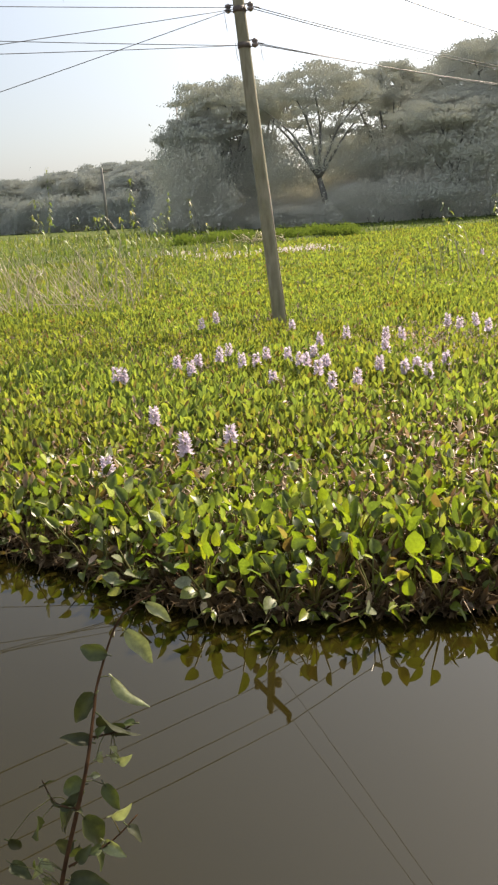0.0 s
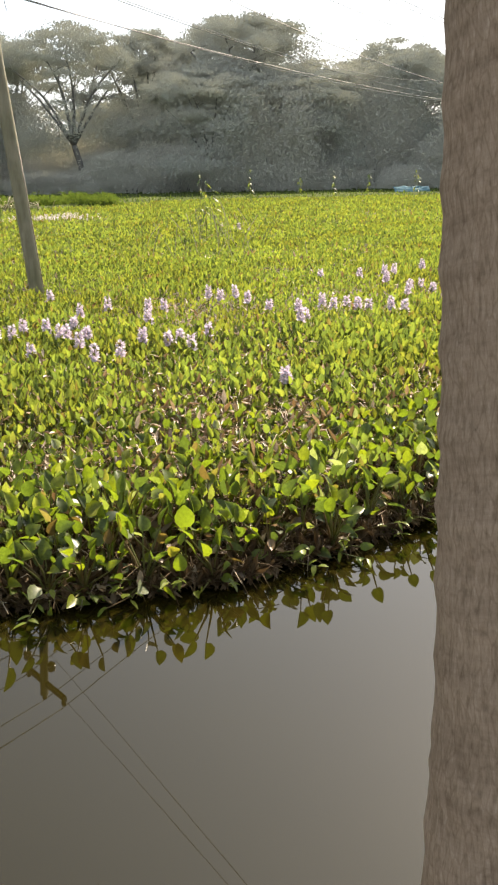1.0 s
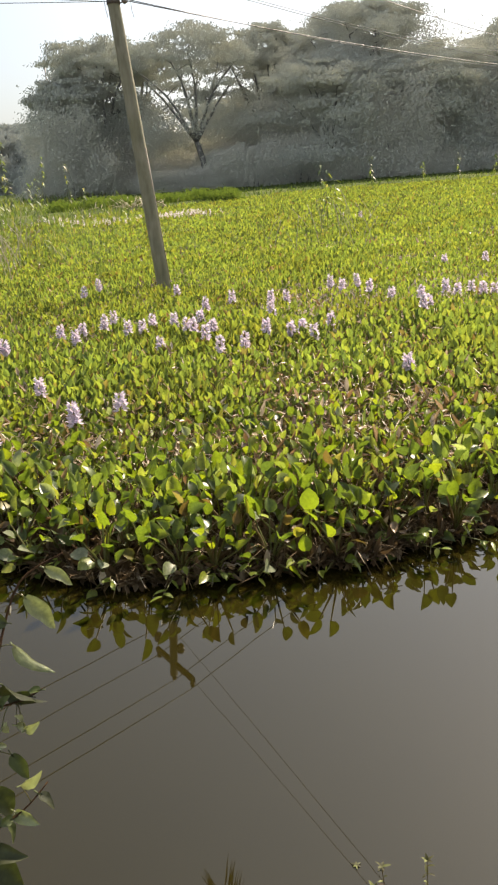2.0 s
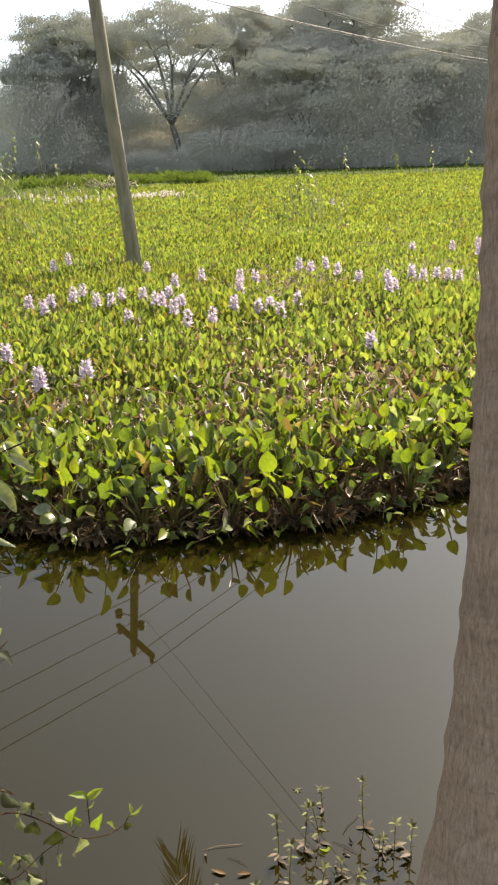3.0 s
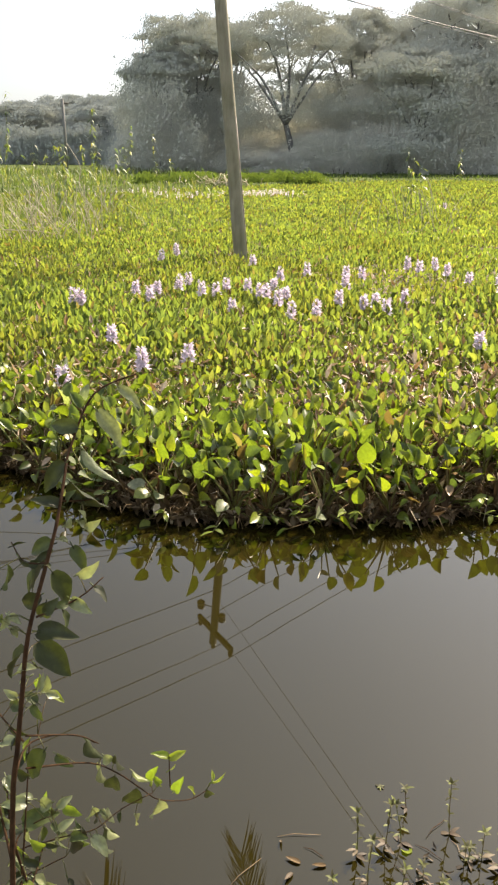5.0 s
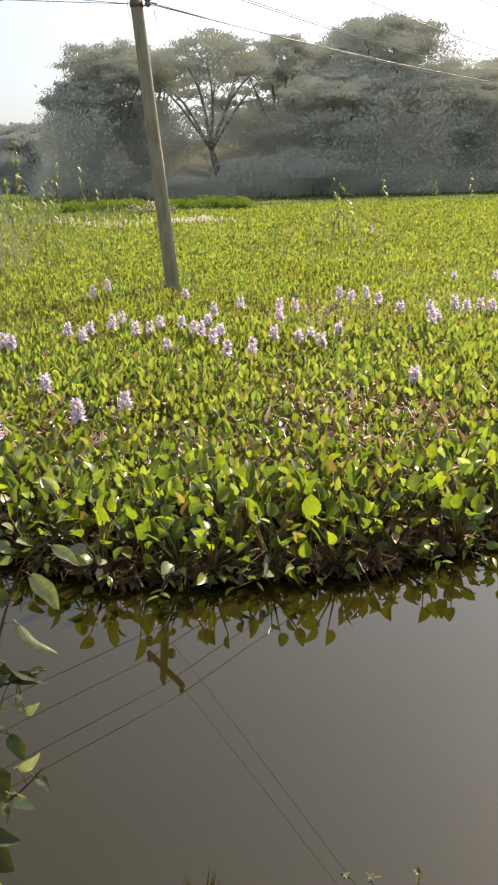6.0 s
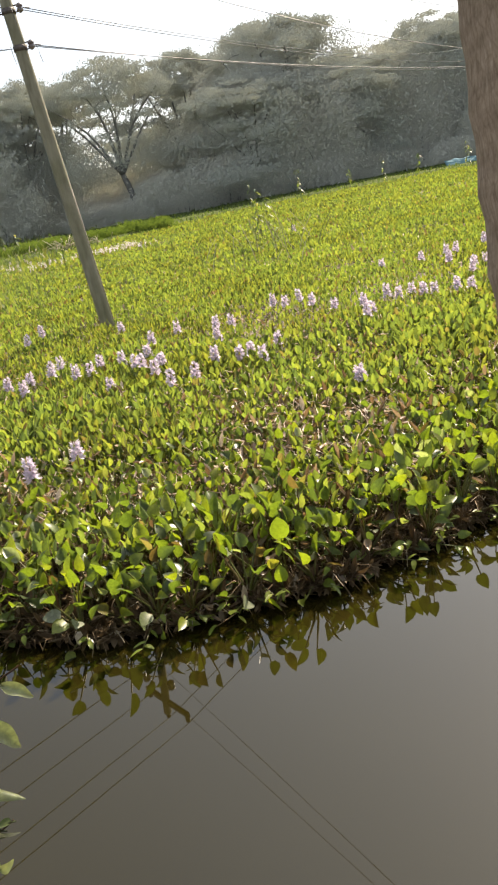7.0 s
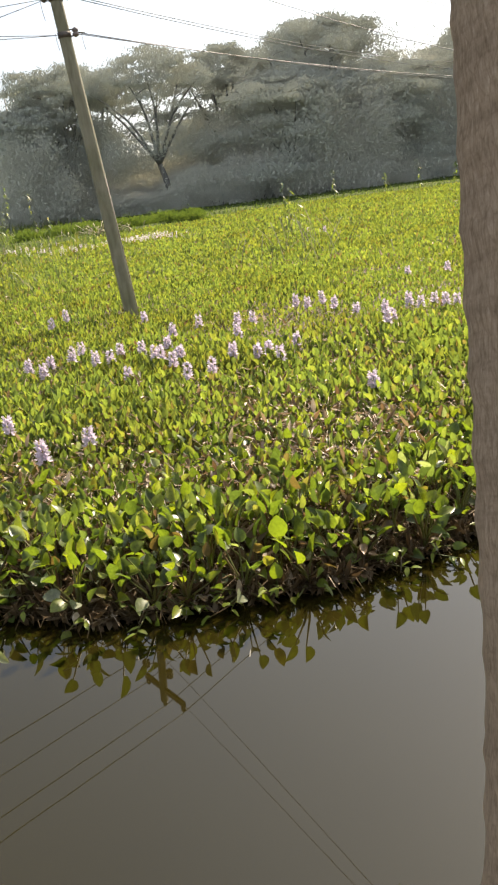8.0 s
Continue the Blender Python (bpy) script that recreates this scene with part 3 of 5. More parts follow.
def litter():
    """Withered leaves and stalks between the living ones."""
    kinds = []
    for k in range(6):
        b = blade(rnd.uniform(0.05, 0.1), rnd.uniform(0.015, 0.04), 3, 2, 1.0, -0.3)
        kinds.append(turned(b, Matrix.Rotation(radians(rnd.uniform(-40, 50)), 4, "X")))
    for k in range(5):
        L = rnd.uniform(0.06, 0.15)
        kinds.append(tube([(0, 0, 0), (0.01, L * 0.5, L * rnd.uniform(0.1, 0.4)), (0, L, L * rnd.uniform(0.0, 0.5))], [0.0032, 0.003, 0.0018], 3, False))
    rows, wet = [], []
    for _ in range(90000):
        y = 3.75 + 15 * rnd.random() ** 1.3
        x = rnd.uniform(-0.5 * y - 1, 0.5 * y + 1)
        d = y - near_edge(x)
        if d < 0.02 or rnd.random() > (float(np.interp(x, (-1.5, 1), (0.34, 0.52))) + 0.9 * (wave(x, y, 0.8, 4) + 0.3 * wave(x, y, 2.5, 1))) * float(np.interp(y, (7.0, 9.5, 13), (1, 0.45, 0.25))):
            continue
        tall = min(0.24, 0.05 + d * 0.3) if y < 5.2 else 0.28
        rows.append((rnd.randrange(11), turn3(rnd.uniform(-0.3, 0.3), 0, rnd.uniform(0, 6.28), rnd.uniform(0.8, 1.3)), np.array((x, y, 0.02 + rnd.random() * tall))))
    rows = [q for q in rows if q[2][1] - near_edge(q[2][0]) > 0.45 or rnd.random() < 0.12]
    for _ in range(19000):
        x = rnd.uniform(-3.4, 4.2)
        d = 0.75 * rnd.random() ** 1.2 - 0.04
        y = near_edge(x) + d
        pile = (0.05 + 0.34 * max(d, 0)) * (0.75 + 0.5 * wave(x, y, 2.6, 5))
        wet.append((rnd.randrange(11), turn3(rnd.uniform(-0.7, 0.5), rnd.uniform(-0.3, 0.3), rnd.uniform(0, 6.28), rnd.uniform(0.7, 1.3)), np.array((x, y, 0.01 + rnd.random() ** 0.6 * pile))))
    tagged(new("dead_litter", mesh("dead_litter", *scatter(kinds, rows), DEAD)), "brown withered leaves and stalks between the plants", "litter", kind="stuff")
    tagged(new("wet_litter", mesh("wet_litter", *scatter(kinds, wet), WET_SHADED)), "wet rotting leaves along the edge of the mat, shade painted into their dark colour", "litter", kind="stuff")


def bright_leaf():
    """The one big sunlit leaf at the edge and the smaller one under it."""
    p = thing("water_hyacinth", pose(0.21, 4.12, 0.03), "water hyacinth with one large bright yellow-green leaf", "water plant", "water hyacinths at the edge of the mat")
    for spec, at in (((0.115, 0.108, 0.285, -0.06, 0.12, radians(72)), Matrix.Identity(4)), ((0.09, 0.075, 0.1, -0.07, 0.2, radians(80)), Matrix.Translation((-0.04, -0.12, 0.0))), ((0.1, 0.07, 0.16, -0.03, 0.5, radians(50)), Matrix.Rotation(-1.2, 4, "Z"))):
        part("leaf", leaf_mesh(spec, LEAF_BRIGHT), p, "sunlit yellow-green leaf", at)


def edge_shoots():
    """Thin green runners with small leaves that reach out over the water."""
    leaf = [mesh("leaf", *blade(rnd.uniform(0.045, 0.075), rnd.uniform(0.02, 0.032), 4, 2, 0.3, 0.25, "long"), SPROUT) for k in range(4)]
    for k in range(34):
        x = rnd.uniform(-1.9, 2.6)
        y = near_edge(x) + rnd.uniform(-0.02, 0.1)
        t = thing("runner", pose(x, y, 0.02, 0, 0, 180 + rnd.uniform(-75, 75)), "thin green runner with small leaves reaching over the water", "runner", "runners at the edge of the mat")
        L, h = rnd.uniform(0.08, 0.26), rnd.uniform(0.01, 0.13)
        line = smooth_line([(0, 0, 0.02), (rnd.uniform(-0.03, 0.03), L * 0.5, h), (rnd.uniform(-0.05, 0.05), L, h * rnd.uniform(0.3, 1.2))], 4)
        part("stem", mesh("stem", *tube(line, [0.0042 - 0.0003 * j for j in range(len(line))], 5), PETIOLE), t)
        for j in range(rnd.randint(2, 5)):
            q = line[-1 - j] if j < 3 else line[3]
            part("leaf", rnd.choice(leaf), t, at=Matrix.Translation(q) @ Matrix.Rotation(rnd.uniform(-1.4, 1.4), 4, "Z") @ Matrix.Rotation(rnd.uniform(-0.6, 0.7), 4, "X"))


# ---- utility pole and lines ----
POLE = Vector((-1.5, 13.46, 0.4))
LEAN = Vector((-0.0814, 0.0105, 1.0))


def on_pole(z):
    return POLE + LEAN * (z - 0.4)


ARM_L, ARM_R = Vector((-2.5, 14.03, 7.0)), Vector((-1.7, 12.9, 7.0))


def insulator(at, parent, name="insulator"):
    prof = [(0, 0.018), (0.02, 0.045), (0.05, 0.05), (0.065, 0.03), (0.08, 0.048), (0.11, 0.045), (0.13, 0.02)]
    v, f = tube([(0, 0, z) for z, _ in prof], [r for _, r in prof], 10)
    part(name, mesh(name, v, f, PORCELAIN), parent, "brown porcelain insulator", at)


def utility_pole():
    p = thing("utility_pole", pose(*on_pole(-0.6)), "leaning weathered grey concrete utility pole among the plants", "utility pole")
    o = on_pole(-0.6)
    zs = [-0.6 + 7.85 * k / 20 for k in range(21)]
    part("shaft", mesh("shaft", *tube([on_pole(z) - o for z in zs], [0.118 - 0.006 * z for z in zs], 20), CONCRETE), p)
    a, b = ARM_L - o, ARM_R - o
    d = (b - a).normalized()
    n = d.cross(Vector((0, 0, 1)))
    off = n * -0.1
    sec = [off + n * sx * 0.035 + Vector((0, 0, sz * 0.05)) for sx, sz in ((-1, -1), (1, -1), (1, 1), (-1, 1))]
    v = [a + s for s in sec] + [b + s for s in sec]
    arm = part("crossarm", mesh("crossarm", v, [(0, 1, 5, 4), (1, 2, 6, 5), (2, 3, 7, 6), (3, 0, 4, 7), (3, 2, 1, 0), (4, 5, 6, 7)], STEEL, False), p, "rusted steel crossarm")
    for q in (a + d * 0.06, b - d * 0.06):
        insulator(Matrix.Translation(q + off + Vector((0, 0, 0.05))), arm)
    insulator(Matrix.Translation(on_pole(7.24) - o), p)
    for q in (on_pole(6.4) - o + Vector((-0.3, 0.05, 0)), on_pole(6.6) - o + Vector((0.14, -0.08, 0))):
        part("bracket", mesh("bracket", *tube([q, Vector((on_pole(6.45) - o).xy.to_3d()) + Vector((0, 0, q.z + 0.05))], 0.012, 6), STEEL), p)
        insulator(Matrix.Translation(q - Vector((0, 0, 0.09))) @ Matrix.Diagonal((1.6, 1.6, 1.6, 1)), p)
    for z in (4.45, 4.95):
        c = on_pole(z) - o
        part("band", mesh("band", *tube([c - Vector((0, 0, 0.04)), c + Vector((0, 0, 0.04))], 0.102, 20), STEEL), p, "steel band")
        for s in (1, -1) if z > 4.7 else (1,):
            e = c + Vector((s * 0.17, -0.03, 0.02))
            part("bracket", mesh("bracket", *join(tube([c + Vector((0, -0.03, 0.05)), e + Vector((0, 0, 0.05))], 0.009, 6), tube([c + Vector((0, -0.03, -0.04)), e + Vector((0, 0, -0.04))], 0.009, 6), tube([e + Vector((0, 0, -0.07)), e + Vector((0, 0, 0.07))], 0.007, 6)), STEEL), p)
            insulator(Matrix.Translation(e - Vector((0, 0, 0.065))), p)
            if s > 0:
                part("bolt", mesh("bolt", *tube([e, e + Vector((0.14, 0, -0.02))], 0.007, 6), STEEL), p)
    loops = [(4.95, -0.22, 0.3), (4.45, -0.12, 0.22), (4.95, 0.06, 0.2), (4.4, 0.26, 0.2)]
    for z, dx, drop in loops:
        c = on_pole(z) - o + Vector((dx, -0.1, 0))
        part("cable_tail", mesh("cable_tail", *tube([c + Vector((0, 0, 0.03)), c + Vector((0.01, 0, -drop * 0.5)), c + Vector((0.03, 0, -drop))], 0.004, 5), CABLE), p)
    part("conduit", mesh("conduit", *tube([on_pole(z) - o + Vector((0.108 - 0.006 * z, -0.03, 0)) for z in (0.0, 1.2, 2.4)], 0.012, 6), STEEL), p, "thin steel earthing pipe")


def power_line(points, radius, label, group):
    pts = [Vector(q) for q in points]
    o = pts[0].copy()
    ob = new("power_line", mesh("power_line", *tube([q - o for q in pts], radius, 5), CABLE))
    ob.location = o
    tagged(ob, label, "cable", group)


def sagging(a, b, sag, n=24):
    a, b = Vector(a), Vector(b)
    return [a.lerp(b, t / n) - Vector((0, 0, 4 * sag * (t / n) * (1 - t / n))) for t in range(n + 1)]


def power_lines():
    lab, g = "thin grey overhead power line strung from the pole", "power lines"
    az = radians(52)
    up = Vector((0, 0, 0.17))
    for start in (ARM_L, on_pole(7.2), ARM_R, on_pole(5.85)):
        s0 = start + up
        end = s0 + Vector((37 * math.sin(az), 37 * math.cos(az), 0))
        power_line(sagging(s0, end, 2.3), 0.008, lab, g)
        power_line(sagging(s0, s0 + Vector((-25, -25, 0.2)), 0.25), 0.008, lab, g)
    low = on_pole(4.98) + Vector((0.17, -0.03, 0))
    low2 = on_pole(4.45) + Vector((0.17, -0.03, 0))
    for s0, a2, dz, sag in ((low, 30, 1.2, 0.5), (low + Vector((0, 0, -0.03)), 40, 0.3, 0.9), (low2, 45, 0.3, 0.8), (low2 + Vector((0, 0, 0.02)), 36, 0.5, 0.5)):
        power_line(sagging(s0, s0 + Vector((36 * math.sin(radians(a2)), 36 * math.cos(radians(a2)), dz)), sag), 0.0068, lab, g)
    for s0, q in ((on_pole(4.95), (-4.75, 11.0, 3.8)), (on_pole(4.95), (-4.8, 11.3, 4.42)), (on_pole(4.45), (-4.86, 11.5, 4.5)), (on_pole(4.45), (-4.67, 11.0, 4.25)), (on_pole(4.98), (-5.1, 12.3, 5.1))):
        q = Vector(q)
        s0 = s0 + Vector((-0.1, -0.05, 0))
        power_line(sagging(s0, s0 + (q - s0) * 4.0, 0.08), 0.0052, lab, g)
    for s0, q in ((on_pole(6.3), (0.58, 8.2, 6.0)), (on_pole(6.95), (0.34, 9.2, 6.9))):
        s0 = s0 + Vector((0.1, -0.1, 0))
        power_line(sagging(s0, s0 + (Vector(q) - s0) * 2.4, 0.1), 0.004, lab, g)


# ---- trees ----
def leaf_cloud(clumps, count, size, mat, name="crown"):
    """Leaf sprays spread through clumps (centre, radii, looseness)."""
    vol = np.array([r[0] * r[1] * (r[2] + 0.3) * (1.5 if e < 0.5 else 1.0) for _, r, e in clumps])
    num = np.maximum(1, (count * vol / vol.sum()).astype(int))
    mid, rad, ease = (np.array([q[k] for q in clumps], float) for k in range(3))
    which = np.repeat(np.arange(len(clumps)), num)
    n = len(which)
    # each clump breaks up into loose sprays
    sprays = 16
    d = rng.normal(size=(len(clumps), sprays, 3))
    d *= (rng.random((len(clumps), sprays)) ** 0.4 / np.linalg.norm(d, axis=2))[:, :, None]
    spots = mid[:, None] + d * rad[:, None]
    loose = (rad * ease[:, None] + np.array((0.06, 0.06, 0.03)))[which]
    p = spots[which, rng.integers(0, sprays, n)] + rng.normal(size=(n, 3)) * loose
    # hanging leaves, their faces turned towards the sun's side
    az = SUN_AZ + rng.normal(0, 0.25, n) + math.pi * rng.integers(0, 2, n)
    face = np.stack([np.sin(az), np.cos(az), rng.normal(0, 0.1, n)], 1)
    u = np.cross(face, rng.normal(size=(n, 3)))
    u /= np.linalg.norm(u, axis=1)[:, None]
    v = np.cross(face, u)
    v /= np.linalg.norm(v, axis=1)[:, None]
    a = (1.6 * size * rng.uniform(0.6, 1.3, n))[:, None]
    b = a * rng.uniform(0.11, 0.2, n)[:, None]
    tri = np.stack([p - u * a * 0.5 - v * b, p + u * a * 0.6, p - u * a * 0.35 + v * b], 1)
    me = bpy.data.meshes.new(name)
    me.vertices.add(3 * n)
    me.vertices.foreach_set("co", tri.reshape(-1))
    me.loops.add(3 * n)
    me.loops.foreach_set("vertex_index", np.arange(3 * n, dtype=np.int32))
    me.polygons.add(n)
    me.polygons.foreach_set("loop_start", np.arange(0, 3 * n, 3, dtype=np.int32))
    me.update(calc_edges=True)
    me.materials.append(mat)
    return me


def rain_tree(x, y, tall, spread, lean=0.0, dense=1.0, low=0.35, high=0.8, seed=1, label="", mat=None):
    """A broad tree: forked trunk, fanned limbs and a domed crown of flat leaf plates."""
    r = random.Random(seed)
    t = thing("tree", pose(x, y, 0.2), label or "large broad-crowned tree against the light, haze painted into its grey-green leaves", "tree", "trees behind the pond")
    fork = tall * r.uniform(0.24, 0.33)
    base = [Vector((0, 0, -0.4)), Vector((lean * 0.3, 0, fork * 0.5)), Vector((lean, 0, fork))]
    rad = 0.02 * tall
    part("trunk", mesh("trunk", *tube(smooth_line(base, 4), [rad * (1.25 - 0.05 * k) for k in range(9)], 9), TREE_BARK), t)

    def dome(d):
        return tall * (0.955 - 0.23 * (d / spread) ** 2.3)

    clumps = []
    n = 9
    for k in range(n):
        a = 2 * math.pi * (k + r.uniform(-0.35, 0.35)) / n
        out = spread * r.uniform(0.3, 0.85)
        end = Vector((lean + out * math.cos(a), 0.8 * out * math.sin(a), dome(out) - tall * r.uniform(0.02, 0.12)))
        bow = base[-1].lerp(end, 0.5) + Vector((r.uniform(-0.3, 0.3), 0, 0.05 * tall))
        line = smooth_line([base[-1], bow, end], 4)
        limb = part("limb", mesh("limb", *tube(line, [rad * 0.58 * (1 - 0.095 * j) for j in range(len(line))], 6), TREE_BARK), t)
        for j in range(4):
            b0 = line[r.randint(3, len(line) - 1)]
            b1 = b0 + Vector((r.uniform(-1, 1), r.uniform(-0.8, 0.8), r.uniform(0.1, 0.6))) * spread * 0.28
            part("branch", mesh("branch", *tube([b0, b0.lerp(b1, 0.5) + Vector((0, 0, 0.1)), b1], [rad * 0.2, rad * 0.14, rad * 0.06], 5), TREE_BARK), limb)
            clumps.append((tuple(b1), (spread * r.uniform(0.1, 0.2), spread * r.uniform(0.1, 0.2), tall * r.uniform(0.012, 0.03)), 0.3))
        clumps.append((tuple(end), (spread * r.uniform(0.14, 0.24), spread * r.uniform(0.14, 0.22), tall * r.uniform(0.016, 0.034)), 0.22))
    for k in range(48):
        a, d = r.uniform(0, 6.283), spread * math.sqrt(r.random()) * 0.92
        clumps.append(((lean + d * math.cos(a), 0.8 * d * math.sin(a), dome(d) + tall * r.uniform(-0.06, 0.02)), (spread * r.uniform(0.09, 0.19), spread * r.uniform(0.09, 0.18), tall * r.uniform(0.012, 0.026)), 0.3))
    for k in range(int(38 * dense)):
        a, d = r.uniform(0, 6.283), spread * r.uniform(0.25, 0.95)
        z = r.uniform(low, high)
        clumps.append(((lean + d * math.cos(a), 0.8 * d * math.sin(a), tall * z), (spread * r.uniform(0.14, 0.28), spread * r.uniform(0.12, 0.24), tall * r.uniform(0.03, 0.07)), 0.6))
    part("crown", leaf_cloud(clumps, int((40000 if mat is None else 18000) * dense), 0.14 if mat is None else 0.22, mat or HAZY_TREE_LEAF), t)
    return t


def bush(x, y, w, h, seed, mat=None, label="dense shaded bush under the trees, haze painted into its pale leaves", n=6000, size=0.2):
    r = random.Random(seed)
    t = thing("bush", pose(x, y, 0.2), label, "bush", "bushes under the trees")
    clumps = []
    for k in range(18):
        up = r.random() ** 0.8
        q = Vector((r.uniform(-w, w) * (1.0 - 0.35 * up), r.uniform(-0.5, 0.5), h * (0.05 + r.uniform(0.7, 1.1) * up)))
        if k % 3 == 0:
            part("stem", mesh("stem", *tube([(q.x * 0.3, q.y * 0.3, -0.3), tuple(q * 0.6), tuple(q)], [0.06, 0.04, 0.02], 5), TREE_BARK), t)
        clumps.append((tuple(q), (w * r.uniform(0.15, 0.42), r.uniform(0.2, 0.5), h * r.uniform(0.08, 0.24)), 0.7))
    part("leaves", leaf_cloud(clumps, n, size, mat or HAZY_THICKET_LEAF, "leaves"), t)


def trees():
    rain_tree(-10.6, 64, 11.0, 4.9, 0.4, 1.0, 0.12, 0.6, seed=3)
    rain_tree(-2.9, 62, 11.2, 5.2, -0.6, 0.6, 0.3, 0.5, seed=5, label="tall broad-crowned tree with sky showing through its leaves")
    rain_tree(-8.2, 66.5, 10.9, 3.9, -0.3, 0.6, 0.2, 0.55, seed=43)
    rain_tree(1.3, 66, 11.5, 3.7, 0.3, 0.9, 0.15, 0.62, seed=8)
    rain_tree(8.7, 65, 12.6, 5.9, 0.3, 1.5, 0.2, seed=9, label="tallest umbrella-crowned tree against the light, haze painted into its grey-green leaves")
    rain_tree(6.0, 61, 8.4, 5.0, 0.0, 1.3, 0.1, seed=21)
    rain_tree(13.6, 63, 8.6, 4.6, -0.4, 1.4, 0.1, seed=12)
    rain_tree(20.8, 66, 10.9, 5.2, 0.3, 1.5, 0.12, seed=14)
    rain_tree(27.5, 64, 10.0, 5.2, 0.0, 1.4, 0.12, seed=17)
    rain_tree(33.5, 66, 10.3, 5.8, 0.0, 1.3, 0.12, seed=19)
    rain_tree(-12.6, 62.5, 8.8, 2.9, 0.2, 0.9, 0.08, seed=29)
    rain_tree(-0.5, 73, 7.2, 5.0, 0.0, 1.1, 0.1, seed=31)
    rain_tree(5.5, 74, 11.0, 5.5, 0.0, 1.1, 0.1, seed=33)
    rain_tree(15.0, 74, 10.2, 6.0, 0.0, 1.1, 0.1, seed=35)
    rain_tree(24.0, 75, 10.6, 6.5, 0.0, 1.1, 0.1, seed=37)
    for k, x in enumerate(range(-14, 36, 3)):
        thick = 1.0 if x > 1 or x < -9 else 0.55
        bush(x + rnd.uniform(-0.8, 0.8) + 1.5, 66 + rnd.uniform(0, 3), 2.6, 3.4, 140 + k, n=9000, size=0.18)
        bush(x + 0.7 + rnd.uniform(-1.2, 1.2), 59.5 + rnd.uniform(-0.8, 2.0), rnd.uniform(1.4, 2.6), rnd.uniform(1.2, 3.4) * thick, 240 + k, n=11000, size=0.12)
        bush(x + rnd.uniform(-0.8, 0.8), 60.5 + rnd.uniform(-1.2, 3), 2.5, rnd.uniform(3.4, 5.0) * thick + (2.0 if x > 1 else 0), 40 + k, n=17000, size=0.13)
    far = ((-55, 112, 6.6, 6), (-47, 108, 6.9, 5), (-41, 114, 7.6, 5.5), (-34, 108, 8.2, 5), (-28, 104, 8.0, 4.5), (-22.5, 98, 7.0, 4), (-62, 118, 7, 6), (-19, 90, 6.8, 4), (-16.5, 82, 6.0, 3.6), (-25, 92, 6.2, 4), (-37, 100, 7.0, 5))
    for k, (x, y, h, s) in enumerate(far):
        rain_tree(x, y, h, s, 0, 0.9, 0.1, seed=60 + k, label="distant rounded tree, haze painted into its pale leaf colour", mat=HAZY_FAR_LEAF)
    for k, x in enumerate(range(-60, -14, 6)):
        bush(x, 96 - 0.25 * (x + 60), 4.2, 3.2, 90 + k, HAZY_FAR_LEAF, "distant hedge, haze painted into its pale leaf colour", 7000, 0.26)
        bush(x + 2, 110 - 0.25 * (x + 60), 4.6, 4.6, 190 + k, HAZY_FAR_LEAF, "distant hedge, haze painted into its pale leaf colour", 8000, 0.28)


def far_pole_and_mast():
    p = thing("utility_pole", pose(-22.2, 70, 0.1), "distant dark utility pole standing in the meadow", "utility pole")
    part("shaft", mesh("shaft", *tube([(0, 0, 0), (0, 0, 5.6)], [0.13, 0.1], 10), TREE_BARK), p)
    part("crossarm", mesh("crossarm", *tube([(-0.1, 0, 5.25), (0.45, 0, 5.3)], 0.05, 6), STEEL), p)
    m = thing("antenna_mast", pose(-17.2, 80, 0.1), "thin grey antenna mast rising above a tree", "mast")
    for dx in (-0.35, 0.35):
        part("pole", mesh("pole", *tube([(dx, 0, 0), (dx, 0, 11.6 if dx < 0 else 11.2)], 0.06, 6), STEEL), m)
    for k in range(12):
        part("rung", mesh("rung", *tube([(-0.35, 0, 1 + 0.85 * k), (0.35, 0, 1 + 0.85 * k)], 0.04, 5), STEEL), m)


def blue_tarpaulin():
    v, f = [], []
    for j in range(9):
        for i in range(15):
            u, w = i / 14, j / 8
            v.append((-1.2 + 2.4 * u, 0.5 * w + 0.1 * wave(u, w, 6), 0.5 * w * (1 - 0.3 * w) + 0.12 * wave(u, w, 5, 2)))
    f = [(j * 15 + i, j * 15 + i + 1, (j + 1) * 15 + i + 1, (j + 1) * 15 + i) for j in range(8) for i in range(14)]
    ob = new("tarpaulin", mesh("tarpaulin", v, f, TARP))
    sol = ob.modifiers.new("thickness", "SOLIDIFY")
    sol.thickness = 0.01
    ob.location = (18.4, 53.5, 0.3)
    tagged(ob, "crumpled blue tarpaulin lying at the meadow's edge", "tarpaulin")


